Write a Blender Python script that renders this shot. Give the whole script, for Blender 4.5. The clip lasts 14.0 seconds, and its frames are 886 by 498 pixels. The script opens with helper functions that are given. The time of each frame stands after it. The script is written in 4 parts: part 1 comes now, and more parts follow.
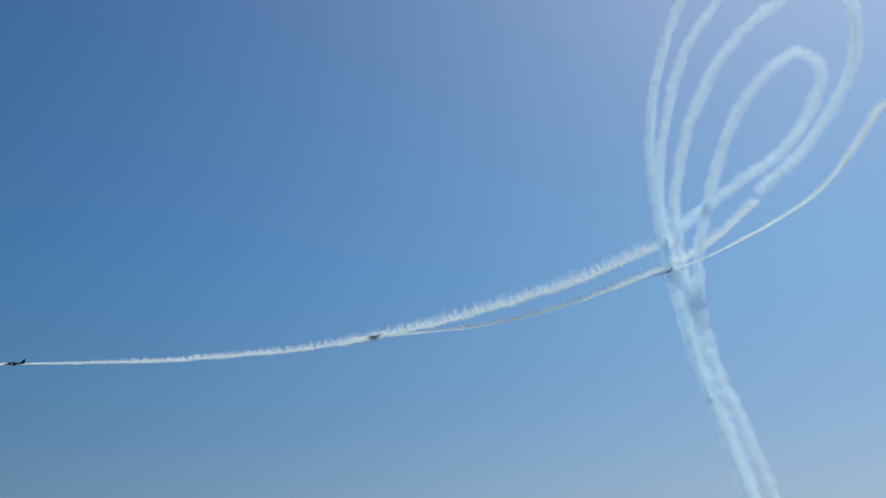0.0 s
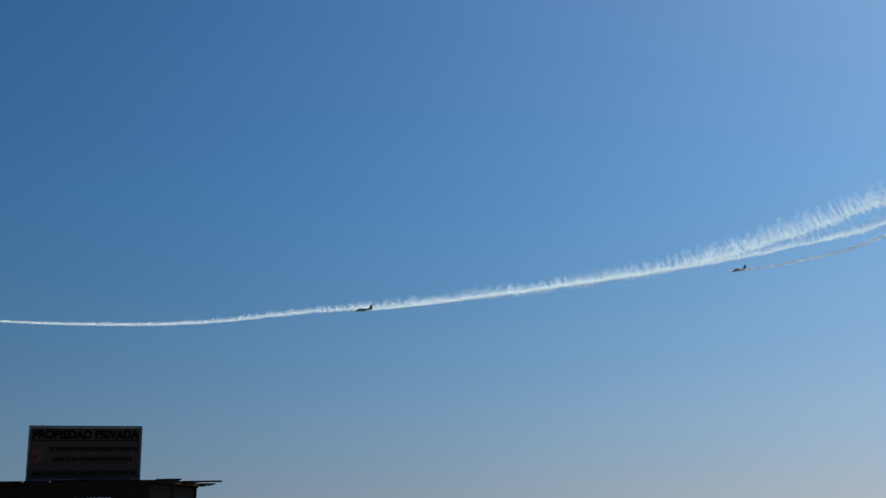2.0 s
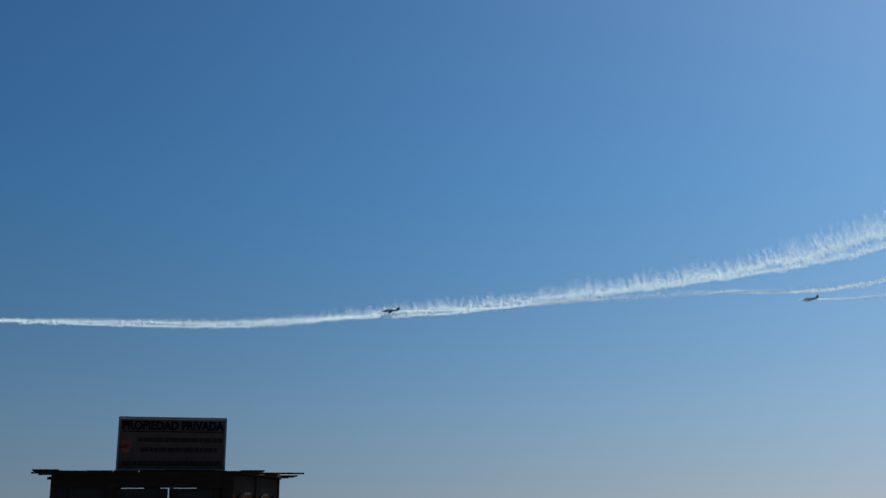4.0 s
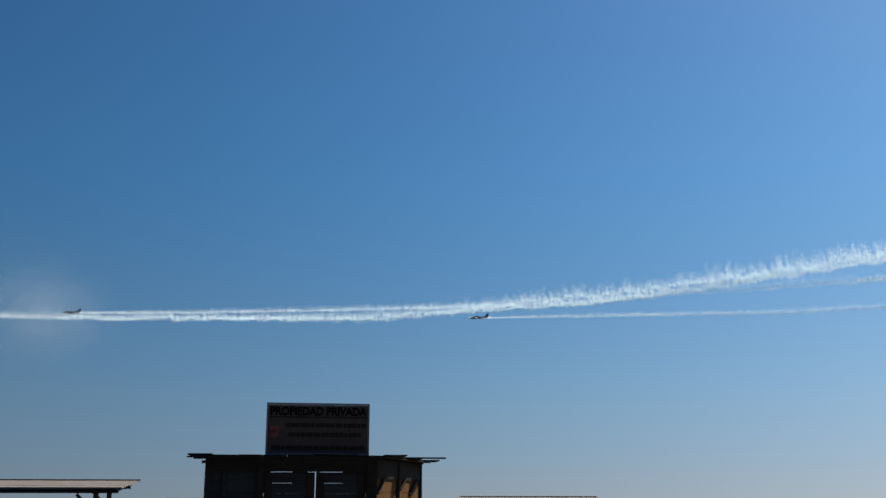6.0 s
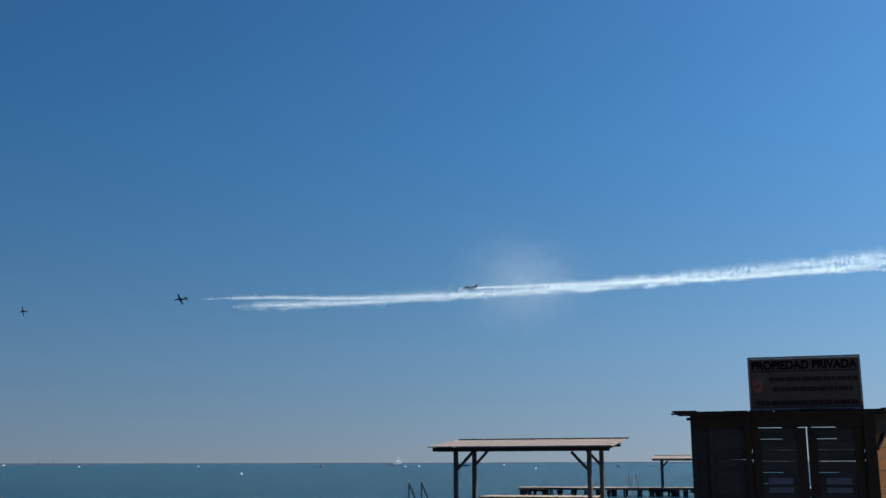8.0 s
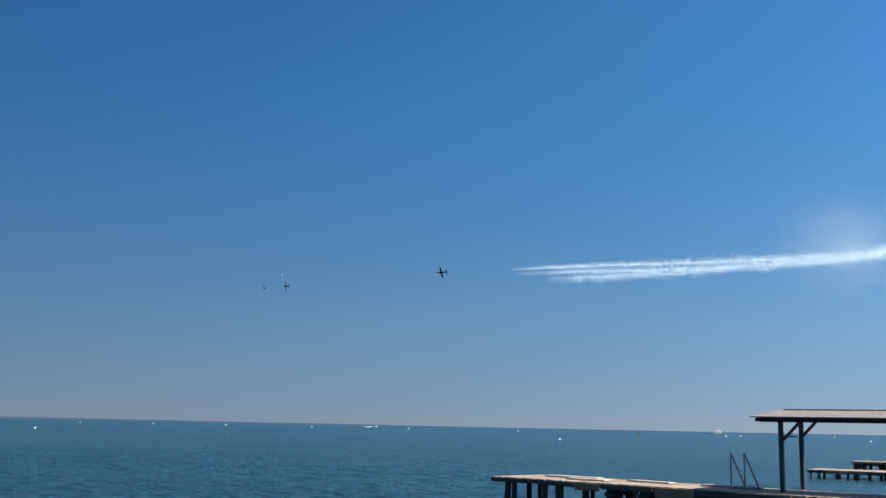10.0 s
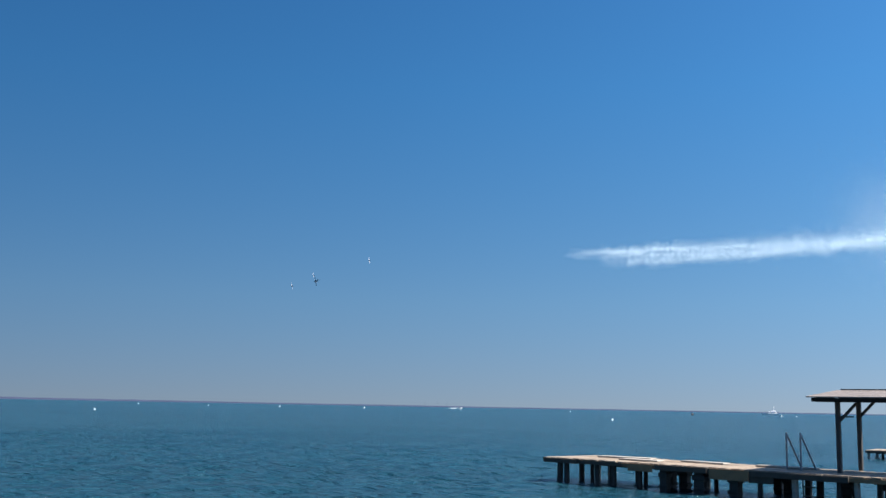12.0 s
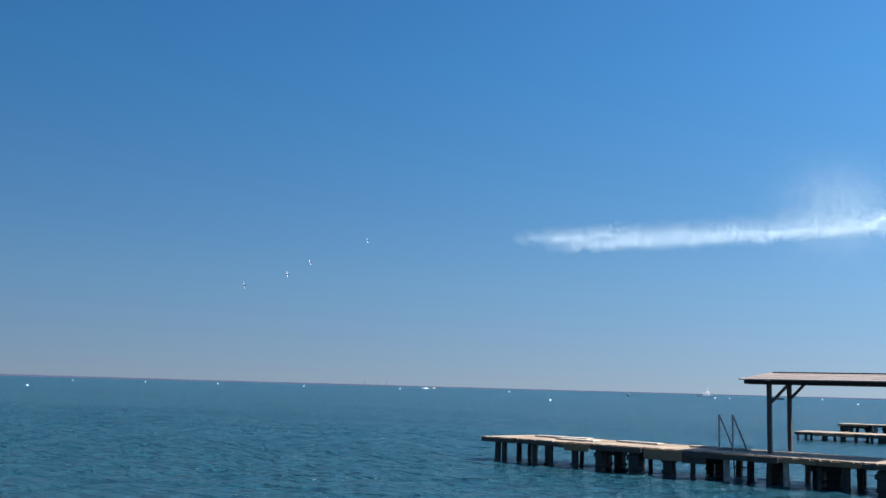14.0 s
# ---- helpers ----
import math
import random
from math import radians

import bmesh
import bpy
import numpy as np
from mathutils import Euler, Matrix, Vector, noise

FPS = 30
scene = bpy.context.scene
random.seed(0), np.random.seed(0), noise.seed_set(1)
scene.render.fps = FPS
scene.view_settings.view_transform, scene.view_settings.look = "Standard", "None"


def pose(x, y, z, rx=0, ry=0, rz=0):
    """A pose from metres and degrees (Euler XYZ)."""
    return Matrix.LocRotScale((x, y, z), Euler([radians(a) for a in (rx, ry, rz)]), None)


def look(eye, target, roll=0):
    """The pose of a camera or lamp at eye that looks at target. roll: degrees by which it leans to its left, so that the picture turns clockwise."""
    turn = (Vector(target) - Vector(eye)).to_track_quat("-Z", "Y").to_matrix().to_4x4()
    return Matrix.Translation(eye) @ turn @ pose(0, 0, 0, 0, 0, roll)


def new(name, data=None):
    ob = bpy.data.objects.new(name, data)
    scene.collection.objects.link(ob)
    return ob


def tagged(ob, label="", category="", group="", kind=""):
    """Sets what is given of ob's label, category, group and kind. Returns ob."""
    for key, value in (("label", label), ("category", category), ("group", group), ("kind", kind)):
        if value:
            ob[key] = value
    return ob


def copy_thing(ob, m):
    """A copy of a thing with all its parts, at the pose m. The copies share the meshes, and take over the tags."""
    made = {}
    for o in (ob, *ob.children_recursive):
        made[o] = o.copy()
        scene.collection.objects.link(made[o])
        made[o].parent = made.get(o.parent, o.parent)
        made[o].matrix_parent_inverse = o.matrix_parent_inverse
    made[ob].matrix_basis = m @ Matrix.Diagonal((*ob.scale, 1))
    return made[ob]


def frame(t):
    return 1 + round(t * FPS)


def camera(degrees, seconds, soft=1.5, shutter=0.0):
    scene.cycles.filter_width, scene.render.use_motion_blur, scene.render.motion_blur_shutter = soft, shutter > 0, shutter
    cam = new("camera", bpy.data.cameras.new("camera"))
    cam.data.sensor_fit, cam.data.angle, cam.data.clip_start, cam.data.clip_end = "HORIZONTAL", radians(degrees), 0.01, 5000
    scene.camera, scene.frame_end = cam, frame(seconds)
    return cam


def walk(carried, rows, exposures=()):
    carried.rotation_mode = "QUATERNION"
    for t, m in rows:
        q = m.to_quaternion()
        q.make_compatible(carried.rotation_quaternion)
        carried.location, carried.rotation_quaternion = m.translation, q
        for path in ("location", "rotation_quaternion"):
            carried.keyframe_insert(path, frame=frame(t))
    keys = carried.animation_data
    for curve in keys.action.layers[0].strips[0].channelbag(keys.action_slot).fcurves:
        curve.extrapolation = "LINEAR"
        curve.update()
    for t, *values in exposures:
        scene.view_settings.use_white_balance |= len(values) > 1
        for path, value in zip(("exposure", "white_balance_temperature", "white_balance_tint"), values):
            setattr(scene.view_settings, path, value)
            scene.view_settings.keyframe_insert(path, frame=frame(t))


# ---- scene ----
EYE = 2.67          # eye over the water
DECK = 0.92         # pier decks over the water


def way(bearing):
    a = radians(bearing)
    return Vector((-math.sin(a), math.cos(a), 0))


def spot(bearing, rng, z=0.0):
    v = way(bearing) * rng
    return Vector((v.x, v.y, z))


# ---- camera ----
LENS = 46.25
CAMERA_ROWS = [  # seconds, yaw, pitch, roll
    (0.0, -51.86, 18.95, 1.69),
    (0.5, -44.85, 17.53, 1.53),
    (0.7, -42.11, 17.05, 1.55),
    (1.0, -38.14, 16.36, 1.22),
    (1.5, -33.50, 15.40, 1.74),
    (2.0, -31.47, 14.82, 1.66),
    (2.5, -34.75, 14.80, 1.34),
    (3.0, -36.29, 15.24, 1.20),
    (3.5, -31.88, 15.09, 0.97),
    (3.7, -29.20, 14.88, 0.81),
    (5.8, -22.09, 14.11, 0.11),
    (6.0, -19.20, 13.89, 0.0),
    (6.5, -14.18, 13.27, 0.02),
    (7.0, -8.15, 12.75, -0.05),
    (7.5, 0.00, 12.21, -0.12),
    (8.0, 6.67, 11.65, 0.15),
    (8.5, 12.36, 11.27, -0.27),
    (9.0, 17.32, 10.93, -0.56),
    (9.2, 19.25, 10.70, -0.75),
    (11.3, 26.09, 8.85, -1.12),
    (11.5, 26.38, 8.82, -1.08),
    (12.0, 26.77, 8.63, -1.08),
    (12.5, 25.93, 8.38, -1.04),
    (13.0, 25.65, 8.21, -0.99),
    (13.5, 23.91, 8.01, -1.00),
    (14.0, 23.51, 7.58, -1.57),
]
cam = camera(LENS, 14.0, soft=1.5)
walk(cam, [(t, pose(0, 0, EYE, 90 + p, 0, y) @ pose(0, 0, 0, 0, 0, -r)) for t, y, p, r in CAMERA_ROWS],
     exposures=[(0.0, -0.25, 6650, 10), (1.0, -0.12, 6750, 10), (1.5, -0.02, 6850, 10), (2.0, -0.0, 6850, 10), (3.0, -0.02, 6900, 10), (6.0, 0.30, 6950, 10), (6.5, 0.33, 6950, 10), (7.0, 0.53, 6900, 10),
                (7.5, 0.56, 6800, 10), (8.5, 0.95, 6700, 10), (9.0, 1.0, 6650, 10), (11.5, 1.22, 6450, 10), (12.5, 1.28, 6520, 10), (14.0, 1.31, 6550, 10)])

# ---- world and sun ----
SUN_BEARING, SUN_HEIGHT = -84.0, 50.0
world = bpy.data.worlds.new("sky")
scene.world = world
world.use_nodes = True
wn = world.node_tree.nodes
sky = wn.new("ShaderNodeTexSky")
sky.sky_type = "NISHITA"
sky.sun_disc = False
sky.sun_elevation = radians(SUN_HEIGHT)
sky.sun_rotation = radians(-SUN_BEARING)
sky.altitude = 0
sky.air_density, sky.dust_density, sky.ozone_density = 1.0, 1.2, 4.6
wn["Background"].inputs["Strength"].default_value = 0.068
coords, lift = wn.new("ShaderNodeTexCoord"), wn.new("ShaderNodeMapping")
lift.inputs["Location"].default_value = (0, 0, 0.08)      # haze evens the sky out towards the horizon
lift.inputs["Scale"].default_value = (1, 1, 0.8)
world.node_tree.links.new(coords.outputs["Generated"], lift.inputs["Vector"])
world.node_tree.links.new(lift.outputs["Vector"], sky.inputs["Vector"])
deep = wn.new("ShaderNodeHueSaturation")     # the clip's vivid rendering of a clear sky
deep.inputs["Hue"].default_value = 0.502
deep.inputs["Saturation"].default_value = 1.3
world.node_tree.links.new(sky.outputs["Color"], deep.inputs["Color"])
# a mauve haze low down, and a wide glow on the sun's side
split, haze, tint = wn.new("ShaderNodeSeparateXYZ"), wn.new("ShaderNodeValToRGB"), wn.new("ShaderNodeVectorMath")
world.node_tree.links.new(coords.outputs["Generated"], split.inputs[0])
world.node_tree.links.new(split.outputs["Z"], haze.inputs["Fac"])
for i, (z, c) in enumerate(((0.0, (0.83, 0.70, 0.72)), (0.1, (0.90, 0.87, 0.83)), (0.3, (0.79, 1.0, 0.985)), (0.8, (1, 1, 1)))):
    e = haze.color_ramp.elements[0] if i == 0 else haze.color_ramp.elements.new(z)
    e.position, e.color = z, (*c, 1)
haze.color_ramp.elements.remove(haze.color_ramp.elements[-1])
tint.operation = "MULTIPLY"
world.node_tree.links.new(deep.outputs["Color"], tint.inputs[0])
world.node_tree.links.new(haze.outputs["Color"], tint.inputs[1])
side, grow, glow = wn.new("ShaderNodeVectorMath"), wn.new("ShaderNodeVectorMath"), wn.new("ShaderNodeVectorMath")
side.operation, grow.operation, glow.operation = "DOT_PRODUCT", "MULTIPLY_ADD", "MULTIPLY"
side.inputs[1].default_value = way(SUN_BEARING)
grow.inputs[1].default_value, grow.inputs[2].default_value = (0.57, 0.58, 0.56), (1, 1, 1)
world.node_tree.links.new(coords.outputs["Generated"], side.inputs[0])
world.node_tree.links.new(side.outputs["Value"], grow.inputs[0])
world.node_tree.links.new(tint.outputs["Vector"], glow.inputs[0])
world.node_tree.links.new(grow.outputs["Vector"], glow.inputs[1])
world.node_tree.links.new(glow.outputs["Vector"], wn["Background"].inputs["Color"])
sun = new("sun", bpy.data.lights.new("sun", "SUN"))
sun.data.energy, sun.data.angle, sun.data.color = 5.0, radians(0.5), (1.0, 0.95, 0.88)
sd = way(SUN_BEARING) * math.cos(radians(SUN_HEIGHT)) + Vector((0, 0, math.sin(radians(SUN_HEIGHT))))
sun.matrix_world = look(sd * 100, (0, 0, 0))


# ---- materials ----
def material(name, colour, rough=0.7, metal=0.0, colour2=None, scale=6.0, stretch=(1, 1, 1), bump=0.0, bump_scale=40.0,
             spec=0.5, by_object=0.0):
    """A surface with two scales of variation, in the thing's own metres."""
    m = bpy.data.materials.new(name)
    m.use_nodes = True
    n, l = m.node_tree.nodes, m.node_tree.links
    b = n["Principled BSDF"]
    b.inputs["Roughness"].default_value = rough
    b.inputs["Metallic"].default_value = metal
    b.inputs["Specular IOR Level"].default_value = spec
    co = n.new("ShaderNodeTexCoord")
    mp = n.new("ShaderNodeMapping")
    mp.inputs["Scale"].default_value = stretch
    l.new(co.outputs["Object"], mp.inputs["Vector"])
    big = n.new("ShaderNodeTexNoise")
    big.inputs["Scale"].default_value, big.inputs["Detail"].default_value = scale, 6
    fine = n.new("ShaderNodeTexNoise")
    fine.inputs["Scale"].default_value, fine.inputs["Detail"].default_value = bump_scale, 4
    l.new(mp.outputs["Vector"], big.inputs["Vector"])
    l.new(mp.outputs["Vector"], fine.inputs["Vector"])
    add = n.new("ShaderNodeMath")
    add.operation = "MULTIPLY_ADD"
    add.inputs[1].default_value = 0.4
    l.new(fine.outputs["Fac"], add.inputs[0])
    l.new(big.outputs["Fac"], add.inputs[2])
    last = add.outputs[0]
    if by_object:
        info = n.new("ShaderNodeObjectInfo")
        more = n.new("ShaderNodeMath")
        more.operation = "MULTIPLY_ADD"
        more.inputs[1].default_value = by_object
        l.new(info.outputs["Random"], more.inputs[0])
        l.new(last, more.inputs[2])
        last = more.outputs[0]
    ramp = n.new("ShaderNodeValToRGB")
    ramp.color_ramp.elements[0].position, ramp.color_ramp.elements[1].position = 0.45, 0.95 + by_object
    ramp.color_ramp.elements[0].color = (*(colour2 or [c * 0.6 for c in colour]), 1)
    ramp.color_ramp.elements[1].color = (*colour, 1)
    l.new(last, ramp.inputs["Fac"])
    l.new(ramp.outputs["Color"], b.inputs["Base Color"])
    if bump:
        bp = n.new("ShaderNodeBump")
        bp.inputs["Strength"].default_value, bp.inputs["Distance"].default_value = bump, 0.02
        l.new(fine.outputs["Fac"], bp.inputs["Height"])
        l.new(bp.outputs["Normal"], b.inputs["Normal"])
    return m


def smoke_material(name, white, body, back):
    m = bpy.data.materials.new(name)
    m.use_nodes = True
    n, l = m.node_tree.nodes, m.node_tree.links
    n.remove(n["Principled BSDF"])
    d, tr, both = n.new("ShaderNodeBsdfDiffuse"), n.new("ShaderNodeBsdfTranslucent"), n.new("ShaderNodeAddShader")
    clear, mix = n.new("ShaderNodeBsdfTransparent"), n.new("ShaderNodeMixShader")
    geo = n.new("ShaderNodeNewGeometry")
    ramp = n.new("ShaderNodeValToRGB")
    ramp.color_ramp.elements[0].color = (*[c * 0.85 for c in white], 1)
    ramp.color_ramp.elements[1].color = (*white, 1)
    l.new(geo.outputs["Random Per Island"], ramp.inputs["Fac"])
    less = n.new("ShaderNodeVectorMath")      # smoke throws most of its light onward
    less.operation = "SCALE"
    less.inputs["Scale"].default_value = back
    l.new(ramp.outputs["Color"], less.inputs[0])
    l.new(less.outputs["Vector"], d.inputs["Color"])
    l.new(ramp.outputs["Color"], tr.inputs["Color"])
    l.new(d.outputs[0], both.inputs[0])
    l.new(tr.outputs[0], both.inputs[1])
    mix.inputs["Fac"].default_value = body
    l.new(clear.outputs[0], mix.inputs[1])
    l.new(both.outputs[0], mix.inputs[2])
    l.new(mix.outputs[0], n["Material Output"].inputs["Surface"])
    return m


def water_material():
    m = bpy.data.materials.new("sea_water")
    m.use_nodes = True
    n, l = m.node_tree.nodes, m.node_tree.links
    b = n["Principled BSDF"]
    b.inputs["Roughness"].default_value = 0.2
    b.inputs["IOR"].default_value = 1.33
    b.inputs["Specular IOR Level"].default_value = 0.25
    co = n.new("ShaderNodeTexCoord")
    # broad patches of wind on the water
    mp = n.new("ShaderNodeMapping")
    mp.inputs["Scale"].default_value = (0.010, 0.03, 1)
    l.new(co.outputs["Object"], mp.inputs["Vector"])
    patch = n.new("ShaderNodeTexNoise")
    patch.inputs["Scale"].default_value, patch.inputs["Detail"].default_value = 1.0, 5
    l.new(mp.outputs["Vector"], patch.inputs["Vector"])
    ramp = n.new("ShaderNodeValToRGB")
    ramp.color_ramp.elements[0].position, ramp.color_ramp.elements[1].position = 0.35, 0.7
    ramp.color_ramp.elements[0].color = (0.0065, 0.037, 0.055, 1)
    ramp.color_ramp.elements[1].color = (0.011, 0.055, 0.079, 1)
    l.new(patch.outputs["Fac"], ramp.inputs["Fac"])
    l.new(ramp.outputs["Color"], b.inputs["Base Color"])
    # ripples and small waves
    last = None
    for sx, sy, strength, dist, detail in ((0.03, 0.07, 0.7, 4.0, 3), (0.2, 0.38, 0.6, 1.5, 4), (0.9, 1.7, 1.0, 1.0, 5), (3.5, 5.5, 1.0, 0.2, 4)):
        mp2 = n.new("ShaderNodeMapping")
        mp2.inputs["Scale"].default_value = (sx, sy, 1)
        mp2.inputs["Rotation"].default_value = (0, 0, radians(12))
        l.new(co.outputs["Object"], mp2.inputs["Vector"])
        w = n.new("ShaderNodeTexNoise")
        w.inputs["Scale"].default_value, w.inputs["Detail"].default_value = 1.0, detail
        l.new(mp2.outputs["Vector"], w.inputs["Vector"])
        bp = n.new("ShaderNodeBump")
        bp.inputs["Strength"].default_value, bp.inputs["Distance"].default_value = strength, dist
        l.new(w.outputs["Fac"], bp.inputs["Height"])
        if last:
            l.new(last.outputs["Normal"], bp.inputs["Normal"])
        last = bp
    l.new(last.outputs["Normal"], b.inputs["Normal"])
    return m


M_WATER = water_material()
M_SAND = material("beach_sand", (0.20, 0.165, 0.12), 0.95, colour2=(0.13, 0.105, 0.075), scale=2, bump=0.5, bump_scale=30)
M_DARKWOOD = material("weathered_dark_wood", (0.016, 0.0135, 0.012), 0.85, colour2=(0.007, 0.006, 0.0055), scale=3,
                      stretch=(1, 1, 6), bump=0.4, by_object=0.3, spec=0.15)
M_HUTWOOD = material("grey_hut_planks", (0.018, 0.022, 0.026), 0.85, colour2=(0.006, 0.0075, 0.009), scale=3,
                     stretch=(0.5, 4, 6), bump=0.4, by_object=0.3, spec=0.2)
M_PINE = material("pine_planks", (0.10, 0.047, 0.016), 0.85, colour2=(0.036, 0.016, 0.0055), scale=2.5,
                  stretch=(6, 0.6, 6), bump=0.3, by_object=0.35, spec=0.1)
M_POST = material("treated_posts", (0.055, 0.047, 0.042), 0.8, colour2=(0.022, 0.02, 0.019), scale=4, stretch=(6, 6, 0.7), bump=0.3)
M_ROOF = material("pale_roof_boards", (0.22, 0.186, 0.168), 0.9, colour2=(0.10, 0.086, 0.08), scale=2, stretch=(0.6, 5, 1),
                  bump=0.3, by_object=0.3)
M_DECK = material("sun_bleached_deck", (0.30, 0.24, 0.185), 0.9, colour2=(0.085, 0.066, 0.05), scale=1.1, stretch=(3, 0.8, 1),
                  bump=0.4, by_object=0.35, spec=0.2)
M_RUST = material("brown_side_boards", (0.21, 0.125, 0.066), 0.85, colour2=(0.08, 0.046, 0.027), scale=3, bump=0.3, by_object=0.3)
M_PALEBOARD = material("bleached_board", (0.44, 0.40, 0.35), 0.9, colour2=(0.20, 0.17, 0.14), scale=2, bump=0.3, spec=0.2)
M_PILE = material("dark_wet_piles", (0.022, 0.021, 0.02), 0.6, colour2=(0.008, 0.008, 0.008), scale=4, bump=0.5)
M_FASCIA = material("pier_side_boards", (0.055, 0.045, 0.036), 0.85, colour2=(0.022, 0.019, 0.017), scale=3, bump=0.3, by_object=0.3)
M_PALEPOST = material("pale_weathered_pile", (0.40, 0.37, 0.33), 0.85, colour2=(0.2, 0.18, 0.16), scale=4, bump=0.3)
M_STEEL = material("ladder_steel", (0.20, 0.22, 0.25), 0.4, 0.35, colour2=(0.12, 0.13, 0.15), scale=8)
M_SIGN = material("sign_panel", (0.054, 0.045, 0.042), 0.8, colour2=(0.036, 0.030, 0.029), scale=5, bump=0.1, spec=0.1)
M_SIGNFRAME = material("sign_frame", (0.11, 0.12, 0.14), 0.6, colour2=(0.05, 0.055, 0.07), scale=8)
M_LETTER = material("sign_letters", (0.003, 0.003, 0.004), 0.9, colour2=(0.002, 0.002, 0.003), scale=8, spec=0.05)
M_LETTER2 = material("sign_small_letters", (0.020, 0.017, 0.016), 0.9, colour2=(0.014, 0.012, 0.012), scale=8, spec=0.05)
M_RED = material("sign_red_emblem", (0.13, 0.02, 0.015), 0.6, colour2=(0.08, 0.014, 0.012), scale=8)
M_JET = material("jet_paint", (0.018, 0.030, 0.062), 0.45, colour2=(0.014, 0.024, 0.05), scale=0.8, bump_scale=6, spec=0.3)
M_JETWING = material("jet_wing_paint", (0.022, 0.028, 0.045), 0.5, colour2=(0.016, 0.022, 0.036), scale=0.8, bump_scale=6, spec=0.3)
# White for upper wing faces: the sun's glint is put into the colour.
M_JETSUNLIT = material("jet_sunlit_upper", (0.5, 0.5, 0.52), 0.4, colour2=(0.4, 0.4, 0.42), scale=0.8, bump_scale=6)
M_SLATE = material("blue_door_panel", (0.03, 0.045, 0.09), 0.7, colour2=(0.02, 0.03, 0.06), scale=4)
M_JETDARK = material("jet_dark_metal", (0.06, 0.06, 0.065), 0.5, 0.4, colour2=(0.03, 0.03, 0.03), scale=3)
M_CANOPY = material("jet_canopy_glass", (0.03, 0.04, 0.05), 0.05, colour2=(0.02, 0.025, 0.03), scale=1)
M_BUOY = material("buoy_white", (0.8, 0.8, 0.78), 0.5, colour2=(0.6, 0.6, 0.58), scale=3)
M_BUOYDARK = material("buoy_dark", (0.05, 0.05, 0.06), 0.5, colour2=(0.03, 0.03, 0.03), scale=3)
M_HULL = material("boat_hull_white", (0.8, 0.8, 0.8), 0.35, colour2=(0.65, 0.65, 0.66), scale=0.5)
M_FOAM = material("boat_wake_foam", (0.85, 0.87, 0.88), 0.9, colour2=(0.5, 0.58, 0.6), scale=0.3)
M_FAR = material("far_shore", (0.05, 0.06, 0.10), 1.0, colour2=(0.035, 0.045, 0.075), scale=0.01, bump_scale=0.1, spec=0)
# The blue of distant haze is mixed into the next two base colours.
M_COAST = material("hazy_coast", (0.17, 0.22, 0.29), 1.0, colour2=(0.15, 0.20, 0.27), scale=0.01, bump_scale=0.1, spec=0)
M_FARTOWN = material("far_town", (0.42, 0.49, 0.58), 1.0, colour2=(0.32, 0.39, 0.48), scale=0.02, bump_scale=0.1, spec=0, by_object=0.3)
M_SMOKE = smoke_material("white_smoke", (0.62, 0.69, 0.71), 1.0, 0.62)
M_OLDSMOKE = smoke_material("old_smoke", (0.53, 0.635, 0.69), 1.0, 0.8)
M_HAZE = smoke_material("smoke_haze", (0.56, 0.63, 0.64), 1.0, 0.5)


# ---- mesh helpers ----
def box(bm, c, s, m=None, bevel=0.0):
    """A box of size s round c, turned and moved by m."""
    t = Matrix.Translation(c) @ Matrix.Diagonal((*s, 1))
    made = bmesh.ops.create_cube(bm, size=1, matrix=(m @ t) if m else t)
    if bevel:
        es = list({e for v in made["verts"] for e in v.link_edges})
        bmesh.ops.bevel(bm, geom=es, offset=bevel, segments=1, affect="EDGES", profile=0.5)


def beam(bm, a, b, w, h=None, bevel=0.0):
    """A squared beam from a to b."""
    a, b = Vector(a), Vector(b)
    q = (b - a).to_track_quat("X", "Z").to_matrix().to_4x4()
    box(bm, (0, 0, 0), ((b - a).length, w, h or w), Matrix.Translation((a + b) / 2) @ q, bevel)


def rod(bm, a, b, r, r2=None, sides=8):
    a, b = Vector(a), Vector(b)
    q = (b - a).to_track_quat("Z", "Y").to_matrix().to_4x4()
    bmesh.ops.create_cone(bm, cap_ends=True, segments=sides, radius1=r, radius2=r if r2 is None else r2,
                          depth=(b - a).length, matrix=Matrix.Translation((a + b) / 2) @ q)


def mesh_of(name, bm, mat, smooth=False):
    me = bpy.data.meshes.new(name)
    bm.to_mesh(me)
    bm.free()
    me.materials.append(mat)
    if smooth:
        for p in me.polygons:
            p.use_smooth = True
    return me


def part(name, bm, mat, parent, label="", smooth=False):
    ob = new(name, mesh_of(name, bm, mat, smooth))
    ob.parent = parent
    return tagged(ob, label) if label else ob


def piece(name, me, parent, m=None):
    ob = new(name, me)
    ob.parent = parent
    if m is not None:
        ob.matrix_basis = m
    return ob


def thing(name, m, label, category, group="", kind=""):
    ob = new(name)
    ob.matrix_basis = m
    return tagged(ob, label, category, group, kind)


